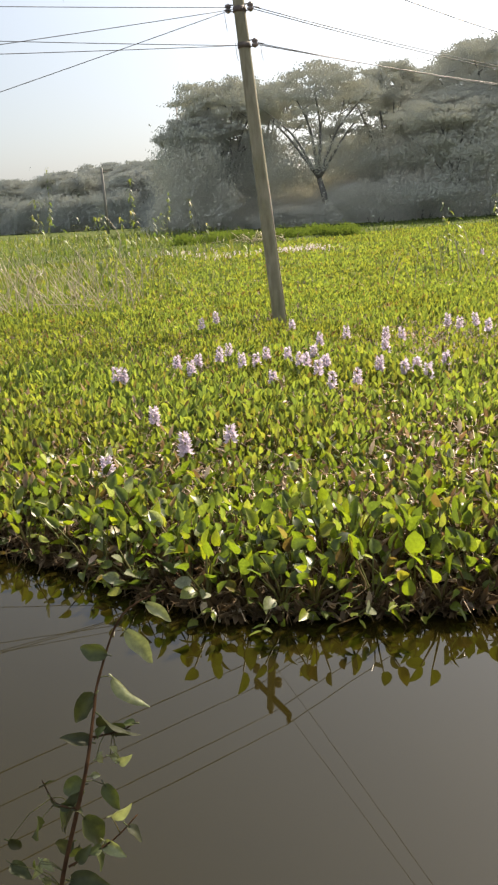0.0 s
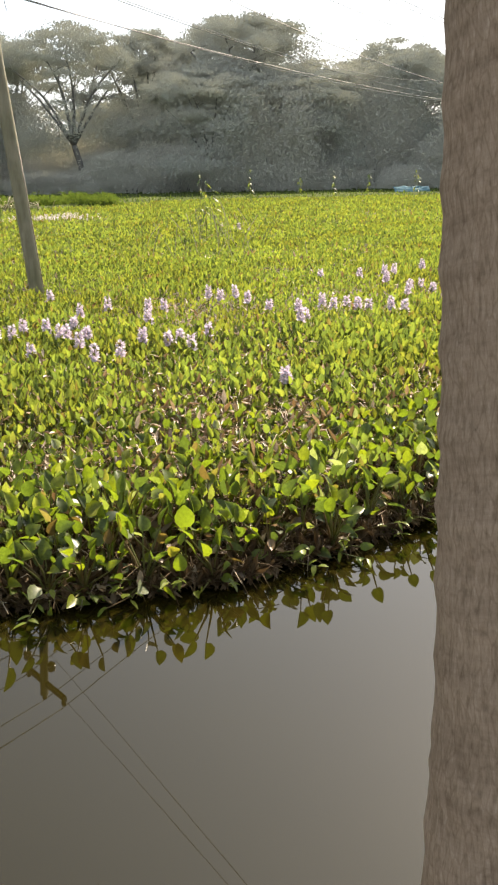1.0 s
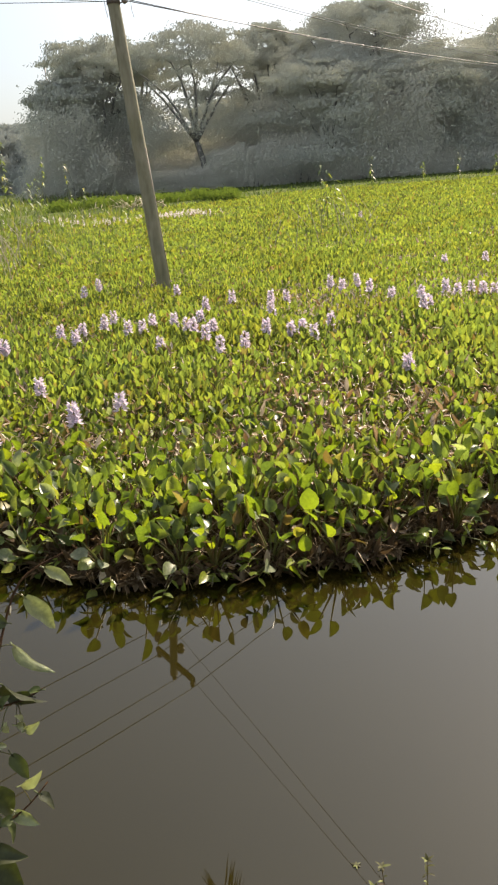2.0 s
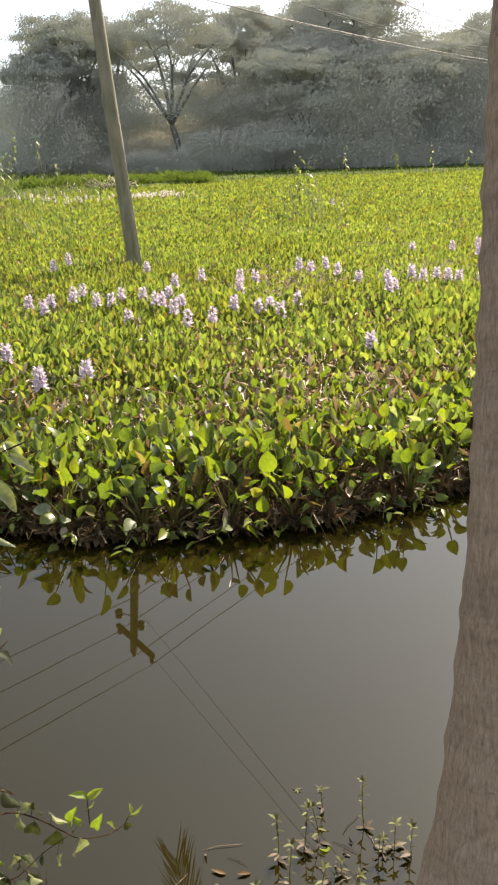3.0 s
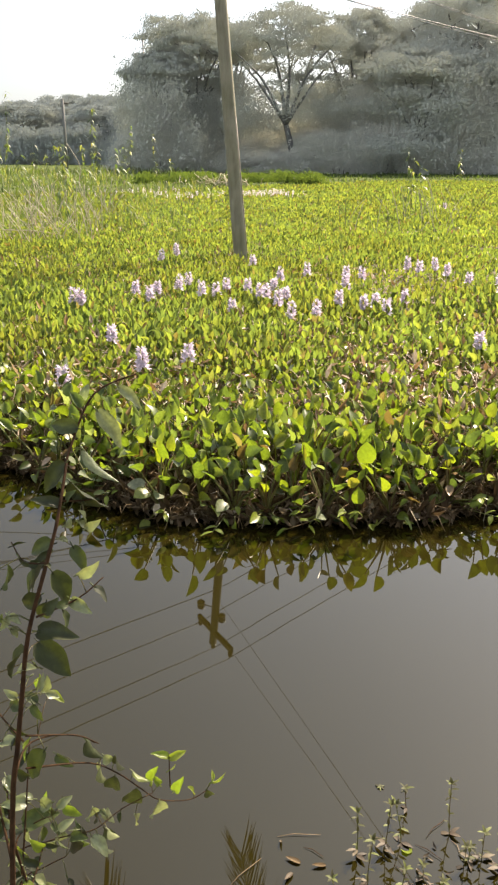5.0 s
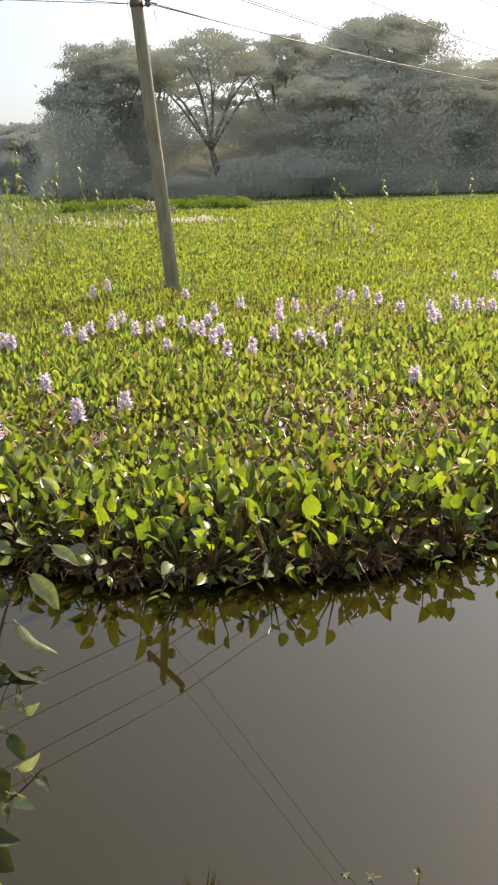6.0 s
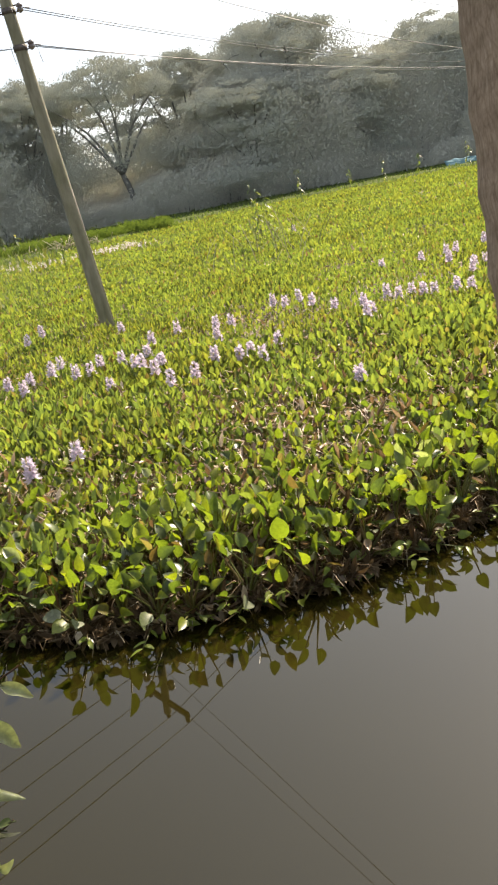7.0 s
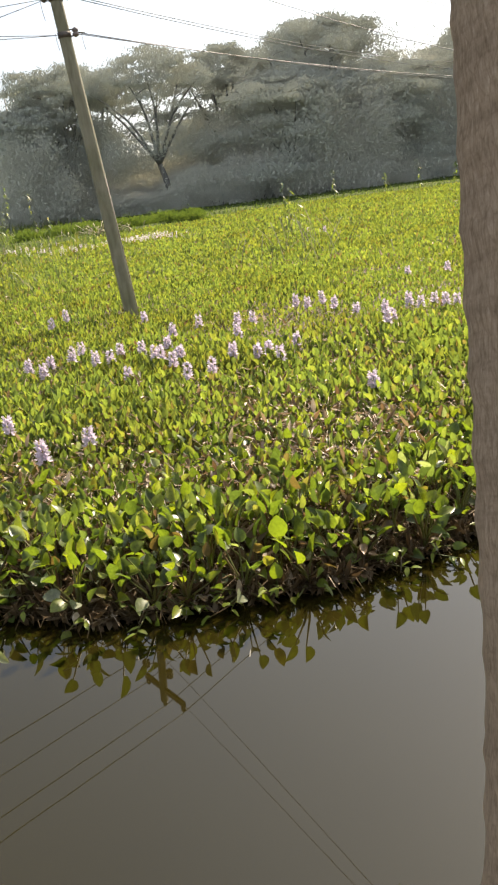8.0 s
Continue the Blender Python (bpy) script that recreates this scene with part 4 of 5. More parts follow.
# ---- marsh grass, weeds and dry stalks ----
def marsh_grass():
    kinds = []
    for k in range(6):
        h, b = rnd.uniform(0.25, 0.7), rnd.uniform(0.05, 0.45)
        kinds.append(([(-0.012, 0, 0), (0.012, 0, 0), (0.01, b * 0.3, h * 0.55), (0, b, h), (-0.01, b * 0.3, h * 0.55)], [(0, 1, 2, 4), (4, 2, 3)]))
    rows = []
    while len(rows) < 8000:
        y = rnd.uniform(18.5, 62)
        x = rnd.uniform(-0.6 * y - 2, -1.5 - 0.02 * y)
        limit = -3.2 - 0.13 * (y - 17) + 1.2 * wave(x, y, 0.3, 1)
        if x > limit or is_open(x, y) or wave(x, y, 0.7, 6) < rnd.uniform(-0.6, 0.25):
            continue
        s = 1.0 + 0.5 * wave(x, y, 0.25, 7)
        if y > 42:
            s *= 1.25
        rows.append((rnd.randrange(6), turn3(rnd.uniform(-0.2, 0.2), 0, rnd.uniform(0, 6.28), s) @ np.diag((0.8 + y / 40, 1, 1)), np.array((x, y, 0.02 if y < 34 else 0.2))))
    tagged(new("marsh_grass", mesh("marsh_grass", *scatter(kinds, rows), GRASS)), "tall thin yellow-green marsh grass", "grass", kind="stuff")
    rows = []
    for _ in range(9000):
        x = rnd.uniform(-22, 34)
        y = far_edge(x) + rnd.uniform(0.3, 14)
        rows.append((rnd.randrange(6), turn3(rnd.uniform(-0.2, 0.2), 0, rnd.uniform(0, 6.28), rnd.uniform(0.35, 0.6)) @ np.diag((5, 1, 1)), np.array((x, y, 0.25))))
    tagged(new("meadow_grass", mesh("meadow_grass", *scatter(kinds, rows), MEADOW)), "short green meadow grass at the foot of the trees", "grass", kind="stuff")


def tall_weed(x, y, h, seed, pale=False):
    r = random.Random(seed)
    t = thing("tall_weed", pose(x, y, 0.02, 0, 0, r.uniform(0, 360)), "tall thin weed with drooping yellow-green leaves", "weed", "tall weeds in the pond")
    line = smooth_line([(0, 0, 0), (0.04 * h, 0.02, h * 0.5), (0.02 * h, 0.05 * h, h)], 4)
    part("stem", mesh("stem", *tube(line, [0.0075 - 0.0006 * k for k in range(len(line))], 5), GRASS), t)
    for k in range(int(5 + 6 * h)):
        q = line[-1].lerp(line[3], r.random() ** 1.3)
        L = r.uniform(0.12, 0.24)
        part("leaf", mesh("leaf", *turned(blade(L, L * 0.3, 4, 2, 0.2, 0.7, "long"), Matrix.Translation(q) @ Matrix.Rotation(r.uniform(0, 6.28), 4, "Z") @ Matrix.Rotation(radians(r.uniform(-30, 20)), 4, "X")), GRASS), t)


def weeds():
    left = [(-5.0 - 0.55 * k + rnd.uniform(-0.5, 0.5), 19 + 1.1 * k + rnd.uniform(-2, 2), rnd.uniform(1.0, 2.2)) for k in range(12)]
    for k, (x, y, h) in enumerate(left + [*((1.99, 22.55, 1.95), (2.29, 22.61, 1.46), (2.1, 22.8, 1.7), (4.72, 33.05, 1.92), (-13.58, 34.65, 4.1), (-7.23, 25.39, 2.04), (-6.38, 30.46, 2.4), (-9.05, 31.6, 3.3), (-7.72, 31.9, 2.7), (-9.3, 28.2, 2.0), (-11.9, 32.9, 1.7), (8.6, 42, 1.5), (10, 41, 1.9), (12.2, 42.5, 1.6), (14.6, 42, 1.8), (15.1, 43, 1.4), (-10.2, 35.5, 2.6), (-6.9, 27.5, 1.9), (-5.2, 26.5, 1.6), (-10.9, 27.6, 2.4), (-13.5, 33, 2.3), (-3.6, 25, 1.3), (-8.2, 22, 1.8), (-9.4, 23.5, 2.6), (-7.6, 30.5, 2.0))]):
        tall_weed(x, y, h, 200 + k)


def dry_stalks():
    for k in range(230):
        y = 15.0 + 11.0 * rnd.random() ** 1.3 if k < 205 else rnd.uniform(17, 24)
        x = -0.31 * y - 0.4 + rnd.uniform(-0.14, 0.06) * y if k < 205 else rnd.uniform(0.2, 4.0)
        h, dx, dy = rnd.uniform(0.45, 1.3), rnd.uniform(-0.65, 0.45), rnd.uniform(-0.2, 0.2)
        line = smooth_line([(0, 0, 0), (dx * 0.4, dy * 0.4, h * 0.5), (dx, dy, h * rnd.uniform(0.85, 1.0))], 4)
        ob = new("dry_stalk", mesh("dry_stalk", *tube(line, rnd.uniform(0.005, 0.009), 5), DRY))
        ob.location = (x, y, 0.03)
        tagged(ob, "thin pale bent dry stalk standing among the plants", "stalk", "dry stalks")
    line = smooth_line([(0, 0, 0), (-0.35, 0.1, 0.5), (-0.6, 0.1, 1.0), (-0.55, 0.1, 1.5), (-0.85, 0.1, 2.0)], 5)
    ob = new("dry_stalk", mesh("dry_stalk", *tube(line, 0.012, 6), DRY))
    ob.location = (-5.7, 20.5, 0.03)
    tagged(ob, "tall pale winding dry stalk above the grass", "stalk", "dry stalks")
    line = smooth_line([(0, 0, 0.35), (0.8, -0.05, 0.33), (1.3, 0, 0.22), (1.9, 0.1, 0.02)], 5)
    ob = new("dry_stalk", mesh("dry_stalk", *tube(line, 0.012, 6), DRY))
    ob.location = (-6.6, 16.2, 0.03)
    tagged(ob, "long pale dry stalk lying over the plants", "stalk", "dry stalks")


REEDS = (
    (0.3, 19.5, -0.02, 0.73), (0.19, 21.4, -0.06, 0.62), (1.7, 20.9, 0.1, 0.87), (1.79, 20.5, -0.15, 0.99), (1.99, 20.8, 0.01, 1.03),
    (2.12, 20.2, 0.04, 0.93), (2.05, 22.6, -0.01, 1.04), (2.48, 20.6, 0.3, 1.12), (2.7, 21.9, 0.12, 0.56), (3.18, 20.7, 0.62, 1.05),
    (3.44, 21.7, 0.48, 0.79), (3.39, 19.9, 0.39, 0.46), (1.33, 20.1, -0.09, 0.65), (2.26, 19.6, -0.22, 0.75), (1.55, 21.3, -0.02, 1.11),
)


def reeds():
    """Thin brownish stems that stand out of the carpet, with a few small leaves."""
    for x, y, dx, h in REEDS:
        t = thing("reed", pose(x, y, 0.05), "thin bent olive-brown reed above the floating plants", "reed", "reeds in the pond")
        line = smooth_line([(0, 0, 0), (dx * 0.35, rnd.uniform(-0.05, 0.05), h * 0.5), (dx, 0, h + 0.05)], 4)
        part("stem", mesh("stem", *tube(line, [0.0085 - 0.0005 * k for k in range(len(line))], 5), REED), t)
        for k in range(4):
            L = rnd.uniform(0.06, 0.13)
            part("leaf", mesh("leaf", *blade(L, L * 0.22, 3, 2, 0.2, 0.4, "long"), GRASS), t, at=Matrix.Translation(line[3 + k]) @ Matrix.Rotation(rnd.uniform(0, 6.28), 4, "Z") @ Matrix.Rotation(0.5, 4, "X"))


def brush_heap():
    t = thing("brush_heap", pose(-5.6, 40.5, 0.05), "low heap of grey dry brushwood at the meadow's edge", "brush heap")
    for k in range(60):
        a = rnd.uniform(0, 6.28)
        q = Vector((rnd.gauss(0, 1.0), rnd.gauss(0, 0.5), 0.1))
        e = q + Vector((math.cos(a) * 0.8, math.sin(a) * 0.8, rnd.uniform(0.2, 0.7)))
        part("stick", mesh("stick", *tube([q, q.lerp(e, 0.5) + Vector((0, 0, 0.1)), e], [0.025, 0.02, 0.012], 5), DRY), t)
    for k in range(7):
        bush(-9 + 1.3 * k, 41 + 0.5 * k, 0.8, 0.5, 300 + k, MEADOW, "low green bush at the meadow's edge", 1500, 0.1)


# ---- palm by the bank ----
def palm():
    base = Vector((0.526, 0.853, 0.3))
    t = thing("coconut_palm", Matrix.Translation(base), "leaning coconut palm with ringed, cracked grey-brown bark on the bank", "palm")
    verts, faces = [], []
    sides, rows = 96, 190
    top = 8.3

    def axis(z):
        u = min(z, 3.2)
        v = max(0.0, z - 3.2)
        return Vector((0.08 * u + 0.06 * v, 0.36 * u + 0.36 * v * (1 - 0.07 * v), z))

    for j in range(rows + 1):
        z = -0.45 + (top + 0.45) * (j / rows) ** 1.5
        r = 0.139 + 0.278 * math.exp(-max(0, z) / 0.258) - 0.003 * max(0, z - 1)
        for k in range(sides):
            a = 2 * math.pi * k / sides
            ca, sa = math.cos(a), math.sin(a)
            ring = ((z + 0.02 * noise.noise(Vector((ca * 1.5, sa * 1.5, z)))) / 0.125) % 1.0
            w = 0.0085 * (1 - ring) ** 3 + 0.0035 * noise.noise(Vector((ca * 2.2, sa * 2.2, z * 3.5))) + 0.004 * noise.noise(Vector((ca * 11, sa * 11, z * 3)))
            c = axis(z)
            verts.append((c.x + (r + w) * ca, c.y + (r + w) * sa, z))
    faces = [(j * sides + k, j * sides + (k + 1) % sides, (j + 1) * sides + (k + 1) % sides, (j + 1) * sides + k) for j in range(rows) for k in range(sides)]
    faces.append(tuple(range(rows * sides, (rows + 1) * sides)))
    part("trunk", mesh("trunk", verts, faces, PALM_BARK), t)
    crown = axis(top)

    def frond(tip, rise, name="frond"):
        line = smooth_line([crown, crown.lerp(tip, 0.4) + Vector((0, 0, rise)), crown.lerp(tip, 0.75) + Vector((0, 0, rise * 0.75)), tip], 7)
        shapes = [tube(line, [0.03 - 0.0011 * k for k in range(len(line))], 5)]
        for k in range(3, len(line)):
            d = (line[k] - line[k - 1]).normalized()
            s = d.cross(Vector((0, 0, 1))).normalized()
            for j in range(9):
                q = line[k - 1].lerp(line[k], j / 9)
                L = 0.6 * math.sin(math.pi * min(0.98, 0.12 + 0.8 * k / len(line))) + 0.3
                for sg in (-1, 1):
                    way = (s * sg * rnd.uniform(0.35, 0.75) + d * 0.6 + Vector((0, 0, -0.75 - 0.3 * rnd.random()))).normalized()
                    nrm = way.cross(d).normalized()
                    wd = way.cross(nrm).normalized() * 0.008
                    e = q + way * L * rnd.uniform(0.85, 1.1)
                    m = q.lerp(e, 0.55) + Vector((0, 0, 0.04))
                    shapes.append(([q - wd * 0.5, q + wd * 0.5, m + wd, e, m - wd], [(0, 1, 2, 4), (4, 2, 3)]))
        part(name, mesh(name, *join(*shapes), FROND), t)

    for tip, rise in (((-1.3, 5.95, 5.12), 1.4), ((-2.18, 3.78, 3.4), 2.2), ((2.4, 5.6, 5.6), 1.4), ((-3.0, 2.2, 6.0), 1.4), ((4.0, 2.4, 6.4), 1.4), ((2.2, -1.2, 6.2), 1.4), ((-1.6, -1.2, 6.6), 1.4), ((1.0, 5.6, 8.8), 1.2), ((-1.4, 3.6, 9.8), 0.9)):
        frond(Vector(tip), rise)


# ---- shrub on the bank: leaves from foot to tip ----
LEAVES_HIGH = [
    (-0.349, 1.090, 1.571, -0.309, 1.102, 1.536), (-0.376, 1.060, 1.541, -0.334, 1.072, 1.476), (-0.382, 1.000, 1.499, -0.351, 1.012, 1.435),
    (-0.394, 1.020, 1.524, -0.448, 1.032, 1.527), (-0.404, 0.980, 1.483, -0.445, 0.968, 1.438), (-0.392, 0.960, 1.462, -0.351, 0.972, 1.405),
    (-0.404, 0.940, 1.432, -0.437, 0.928, 1.449), (-0.408, 0.910, 1.385, -0.456, 0.922, 1.365), (-0.383, 0.920, 1.378, -0.359, 0.908, 1.342),
    (-0.410, 0.900, 1.374, -0.450, 0.888, 1.325), (-0.402, 0.880, 1.356, -0.379, 0.892, 1.297), (-0.418, 0.870, 1.324, -0.459, 0.882, 1.291),
    (-0.415, 0.880, 1.306, -0.429, 0.892, 1.264), (-0.420, 0.850, 1.277, -0.363, 0.838, 1.285), (-0.469, 0.860, 1.340, -0.443, 0.848, 1.375),
    (-0.507, 0.860, 1.328, -0.491, 0.872, 1.303),
]
LEAVES_LOW = [
    (-0.441, 0.900, 1.225, -0.391, 0.888, 1.177), (-0.444, 0.940, 1.325, -0.472, 0.928, 1.285), (-0.431, 0.860, 1.059, -0.460, 0.848, 1.011),
    (-0.477, 1.020, 0.910, -0.448, 1.008, 0.893), (-0.431, 1.050, 0.920, -0.420, 1.062, 0.871), (-0.407, 1.070, 0.871, -0.396, 1.082, 0.838),
    (-0.388, 1.080, 0.861, -0.386, 1.092, 0.816), (-0.415, 1.070, 0.847, -0.422, 1.082, 0.794), (-0.392, 1.080, 0.816, -0.407, 1.092, 0.759),
    (-0.362, 1.100, 0.813, -0.330, 1.088, 0.793), (-0.359, 1.100, 0.771, -0.387, 1.112, 0.705), (-0.320, 1.120, 0.726, -0.332, 1.132, 0.662),
    (-0.234, 1.170, 0.714, -0.222, 1.182, 0.685),
]
LEAVES_SMALL = [
    (-0.413, 1.040, 0.770, -0.433, 1.052, 0.731), (-0.402, 1.040, 0.771, -0.396, 1.052, 0.736), (-0.405, 1.040, 0.728, -0.390, 1.052, 0.690),
    (-0.415, 1.030, 0.709, -0.402, 1.042, 0.656), (-0.380, 1.060, 0.750, -0.381, 1.048, 0.737), (-0.358, 1.080, 0.725, -0.353, 1.092, 0.694),
    (-0.457, 1.000, 0.826, -0.471, 1.012, 0.831), (-0.481, 0.990, 0.831, -0.520, 1.002, 0.804), (-0.455, 1.020, 0.735, -0.433, 1.032, 0.708),
    (-0.475, 1.000, 0.754, -0.489, 1.012, 0.706), (-0.443, 1.020, 0.750, -0.463, 1.032, 0.751), (-0.467, 0.860, 1.292, -0.474, 0.848, 1.270),
    (-0.509, 0.860, 1.289, -0.476, 0.848, 1.279),
]
LEAVES_PALE = [
    (-0.403, 0.950, 1.396, -0.380, 0.938, 1.416), (-0.381, 0.950, 1.402, -0.370, 0.962, 1.388), (-0.372, 0.950, 1.407, -0.370, 0.938, 1.428),
    (-0.370, 0.950, 1.393, -0.350, 0.938, 1.408), (-0.406, 0.930, 1.383, -0.394, 0.942, 1.377), (-0.372, 0.900, 1.343, -0.340, 0.888, 1.362),
    (-0.381, 0.890, 1.308, -0.352, 0.878, 1.295), (-0.468, 0.870, 1.287, -0.449, 0.858, 1.286),
]
LEAVES_YOUNG = [
    (-0.455, 0.930, 1.139, -0.455, 0.942, 1.090), (-0.444, 0.930, 1.111, -0.418, 0.918, 1.110), (-0.332, 1.110, 0.778, -0.324, 1.098, 0.824),
    (-0.317, 1.120, 0.767, -0.323, 1.108, 0.794), (-0.291, 1.130, 0.745, -0.275, 1.118, 0.781), (-0.304, 1.150, 0.806, -0.333, 1.138, 0.829),
    (-0.304, 1.150, 0.806, -0.271, 1.162, 0.813), (-0.303, 1.150, 0.777, -0.292, 1.162, 0.777), (-0.221, 1.170, 0.742, -0.222, 1.182, 0.759),
    (-0.221, 1.170, 0.737, -0.193, 1.182, 0.743), (-0.257, 1.150, 0.724, -0.259, 1.138, 0.754),
]


MID_PALE = [
    (-0.454, 0.84, 1.21, -0.426, 0.83, 1.237), (-0.461, 0.9, 1.161, -0.478, 0.89, 1.156), (-0.431, 0.855, 1.174, -0.42, 0.865, 1.196), (-0.437, 0.885, 1.147, -0.42, 0.875, 1.175),
    (-0.412, 0.84, 1.18, -0.391, 0.85, 1.167), (-0.465, 0.855, 1.156, -0.477, 0.845, 1.177), (-0.487, 0.84, 1.085, -0.454, 0.83, 1.101), (-0.456, 0.84, 1.285, -0.445, 0.85, 1.265),
]
MID_GREEN = [
    (-0.437, 0.87, 1.208, -0.432, 0.88, 1.187), (-0.446, 0.87, 1.135, -0.432, 0.86, 1.109), (-0.452, 0.9, 1.115, -0.475, 0.91, 1.125), (-0.467, 0.885, 1.117, -0.499, 0.895, 1.113),
    (-0.451, 0.87, 1.229, -0.493, 0.88, 1.181), (-0.399, 0.9, 1.282, -0.386, 0.89, 1.255), (-0.473, 0.87, 1.271, -0.479, 0.86, 1.291),
]
CLUSTER_PALE = [
    (-0.503, 0.96, 0.866, -0.522, 0.948, 0.883), (-0.469, 0.98, 0.831, -0.447, 0.992, 0.845), (-0.462, 0.96, 0.801, -0.44, 0.972, 0.815), (-0.468, 1.04, 0.719, -0.452, 1.052, 0.713),
    (-0.487, 1.0, 0.729, -0.511, 1.012, 0.688), (-0.425, 1.02, 0.728, -0.388, 1.008, 0.698), (-0.374, 0.96, 0.81, -0.367, 0.972, 0.779), (-0.524, 1.02, 0.605, -0.507, 1.032, 0.571),
    (-0.413, 1.0, 0.814, -0.422, 1.012, 0.769), (-0.411, 1.04, 0.771, -0.395, 1.028, 0.772), (-0.536, 1.02, 0.698, -0.549, 1.008, 0.734),
]
CLUSTER_GREEN = [
    (-0.546, 1.0, 0.767, -0.483, 1.012, 0.788), (-0.49, 1.0, 0.773, -0.471, 0.988, 0.759), (-0.449, 0.98, 0.766, -0.419, 0.968, 0.781), (-0.464, 0.96, 0.777, -0.445, 0.948, 0.763),
    (-0.525, 1.04, 0.721, -0.522, 1.028, 0.696), (-0.446, 0.98, 0.758, -0.437, 0.992, 0.71), (-0.576, 1.04, 0.638, -0.562, 1.052, 0.618), (-0.462, 0.98, 0.665, -0.447, 0.968, 0.651),
    (-0.511, 0.96, 0.669, -0.526, 0.948, 0.664), (-0.535, 0.98, 0.844, -0.527, 0.992, 0.801),
]
CLUSTER_YOUNG = [
    (-0.504, 1.04, 0.769, -0.516, 1.028, 0.808), (-0.473, 1.02, 0.792, -0.439, 1.008, 0.787), (-0.452, 1.02, 0.712, -0.437, 1.032, 0.695), (-0.541, 1.0, 0.672, -0.516, 0.988, 0.684),
]


def shrub():
    t = thing("shrub", pose(-0.5, 0.8, 0.5), "leafy shrub branch over the water, leaves painted dark and sunlit-pale", "shrub")
    o = Vector((-0.5, 0.8, 0.5))

    def at(q):
        return Vector(q) - o

    main = smooth_line([at(q) for q in ((-0.5, 0.78, 0.42), (-0.485, 0.8, 0.78), (-0.472, 0.82, 1.0), (-0.459, 0.825, 1.084), (-0.445, 0.83, 1.176), (-0.43, 0.84, 1.276), (-0.41, 0.88, 1.367), (-0.4, 0.91, 1.419), (-0.401, 0.96, 1.468), (-0.403, 1.0, 1.498), (-0.379, 1.06, 1.567), (-0.321, 1.1, 1.59))], 5)
    part("stem", mesh("stem", *tube(main, [0.0048 - 0.0036 * k / len(main) + 0.0005 * wave(k, 0, 0.7) for k in range(len(main))], 10), TWIG), t)
    twigs = [
        [(-0.445, 0.83, 1.11), (-0.446, 1.05, 0.93), (-0.422, 1.07, 0.898)],
        [(-0.45, 0.83, 1.05), (-0.43, 1.05, 0.87), (-0.385, 1.08, 0.823), (-0.348, 1.1, 0.772), (-0.319, 1.12, 0.73), (-0.267, 1.15, 0.706), (-0.234, 1.17, 0.714)],
        [(-0.485, 0.8, 0.75), (-0.567, 1.0, 0.686), (-0.507, 1.0, 0.726), (-0.46, 1.0, 0.748), (-0.414, 1.01, 0.757), (-0.373, 1.05, 0.77), (-0.326, 1.1, 0.765)],
        [(-0.485, 0.8, 0.7), (-0.559, 1.0, 0.623), (-0.512, 1.0, 0.667), (-0.47, 1.0, 0.697)],
        [(-0.48, 0.81, 0.85), (-0.559, 1.0, 0.729), (-0.523, 1.0, 0.77), (-0.489, 1.0, 0.79)],
        [(-0.465, 0.822, 1.04), (-0.5, 0.95, 0.985), (-0.475, 1.0, 0.968), (-0.425, 1.0, 0.971), (-0.392, 1.0, 0.958)],
        [(-0.303, 1.15, 0.735), (-0.303, 1.15, 0.775), (-0.303, 1.15, 0.812)],
        [(-0.402, 0.94, 1.44), (-0.37, 0.97, 1.43), (-0.345, 0.98, 1.44)],
        [(-0.41, 0.88, 1.37), (-0.45, 0.9, 1.36), (-0.475, 0.92, 1.38)],
        [(-0.42, 0.85, 1.3), (-0.37, 0.89, 1.31), (-0.34, 0.92, 1.33)],
        [(-0.45, 0.83, 1.1), (-0.52, 0.9, 1.1), (-0.56, 0.96, 1.13)],
    ]
    lines = []
    for q in twigs:
        line = smooth_line([at(p) for p in q], 4)
        lines.append(line)
        part("twig", mesh("twig", *tube(line, [0.0017 - 0.0009 * k / len(line) for k in range(len(line))], 6), TWIG), t)

    kinds = {}

    def wavy(shape, L):
        v = [(x + 0.018 * L * math.sin(9 * y / L), y, z + 0.03 * L * math.sin(11 * y / L + 9 * x / L) * abs(x) / L * 4) for x, y, z in shape[0]]
        return v, shape[1]

    def leaf(q, tip, mat=SHRUB_LEAF, fold=0.35, wide=0.6):
        """A leaf from q to tip, its face turned up and outwards."""
        d = tip - q
        L = max(0.012, round(d.length / 0.006) * 0.006)
        key = (L, mat.name, wide)
        if key not in kinds:
            kinds[key] = mesh("leaf", *join(wavy(blade(L, L * wide * 0.95, 8, 6, fold, 0.26), L), tube([(0, -0.008, 0.001), (0, 0.004, 0)], 0.0011, 4)), mat)
        near = min((p for line in [main, *lines] for p in line), key=lambda p: (p - q).length)
        if (near - q).length > 0.01:
            part("leaf_stalk", mesh("leaf_stalk", *tube([near, near.lerp(q, 0.5) + Vector((0, 0, 0.12 * (near - q).length)), q], [0.0009, 0.0007, 0.0006], 5), PETIOLE), t)
        y = d.normalized()
        z = Vector((rnd.uniform(-1.1, 1.1), rnd.uniform(-0.9, 0.0), rnd.uniform(-0.2, 1.0)))
        z = (z - y * z.dot(y)).normalized()
        x = y.cross(z)
        m = Matrix((x, y, z)).transposed().to_4x4()
        part("leaf", kinds[key], t, at=Matrix.Translation(q) @ m)

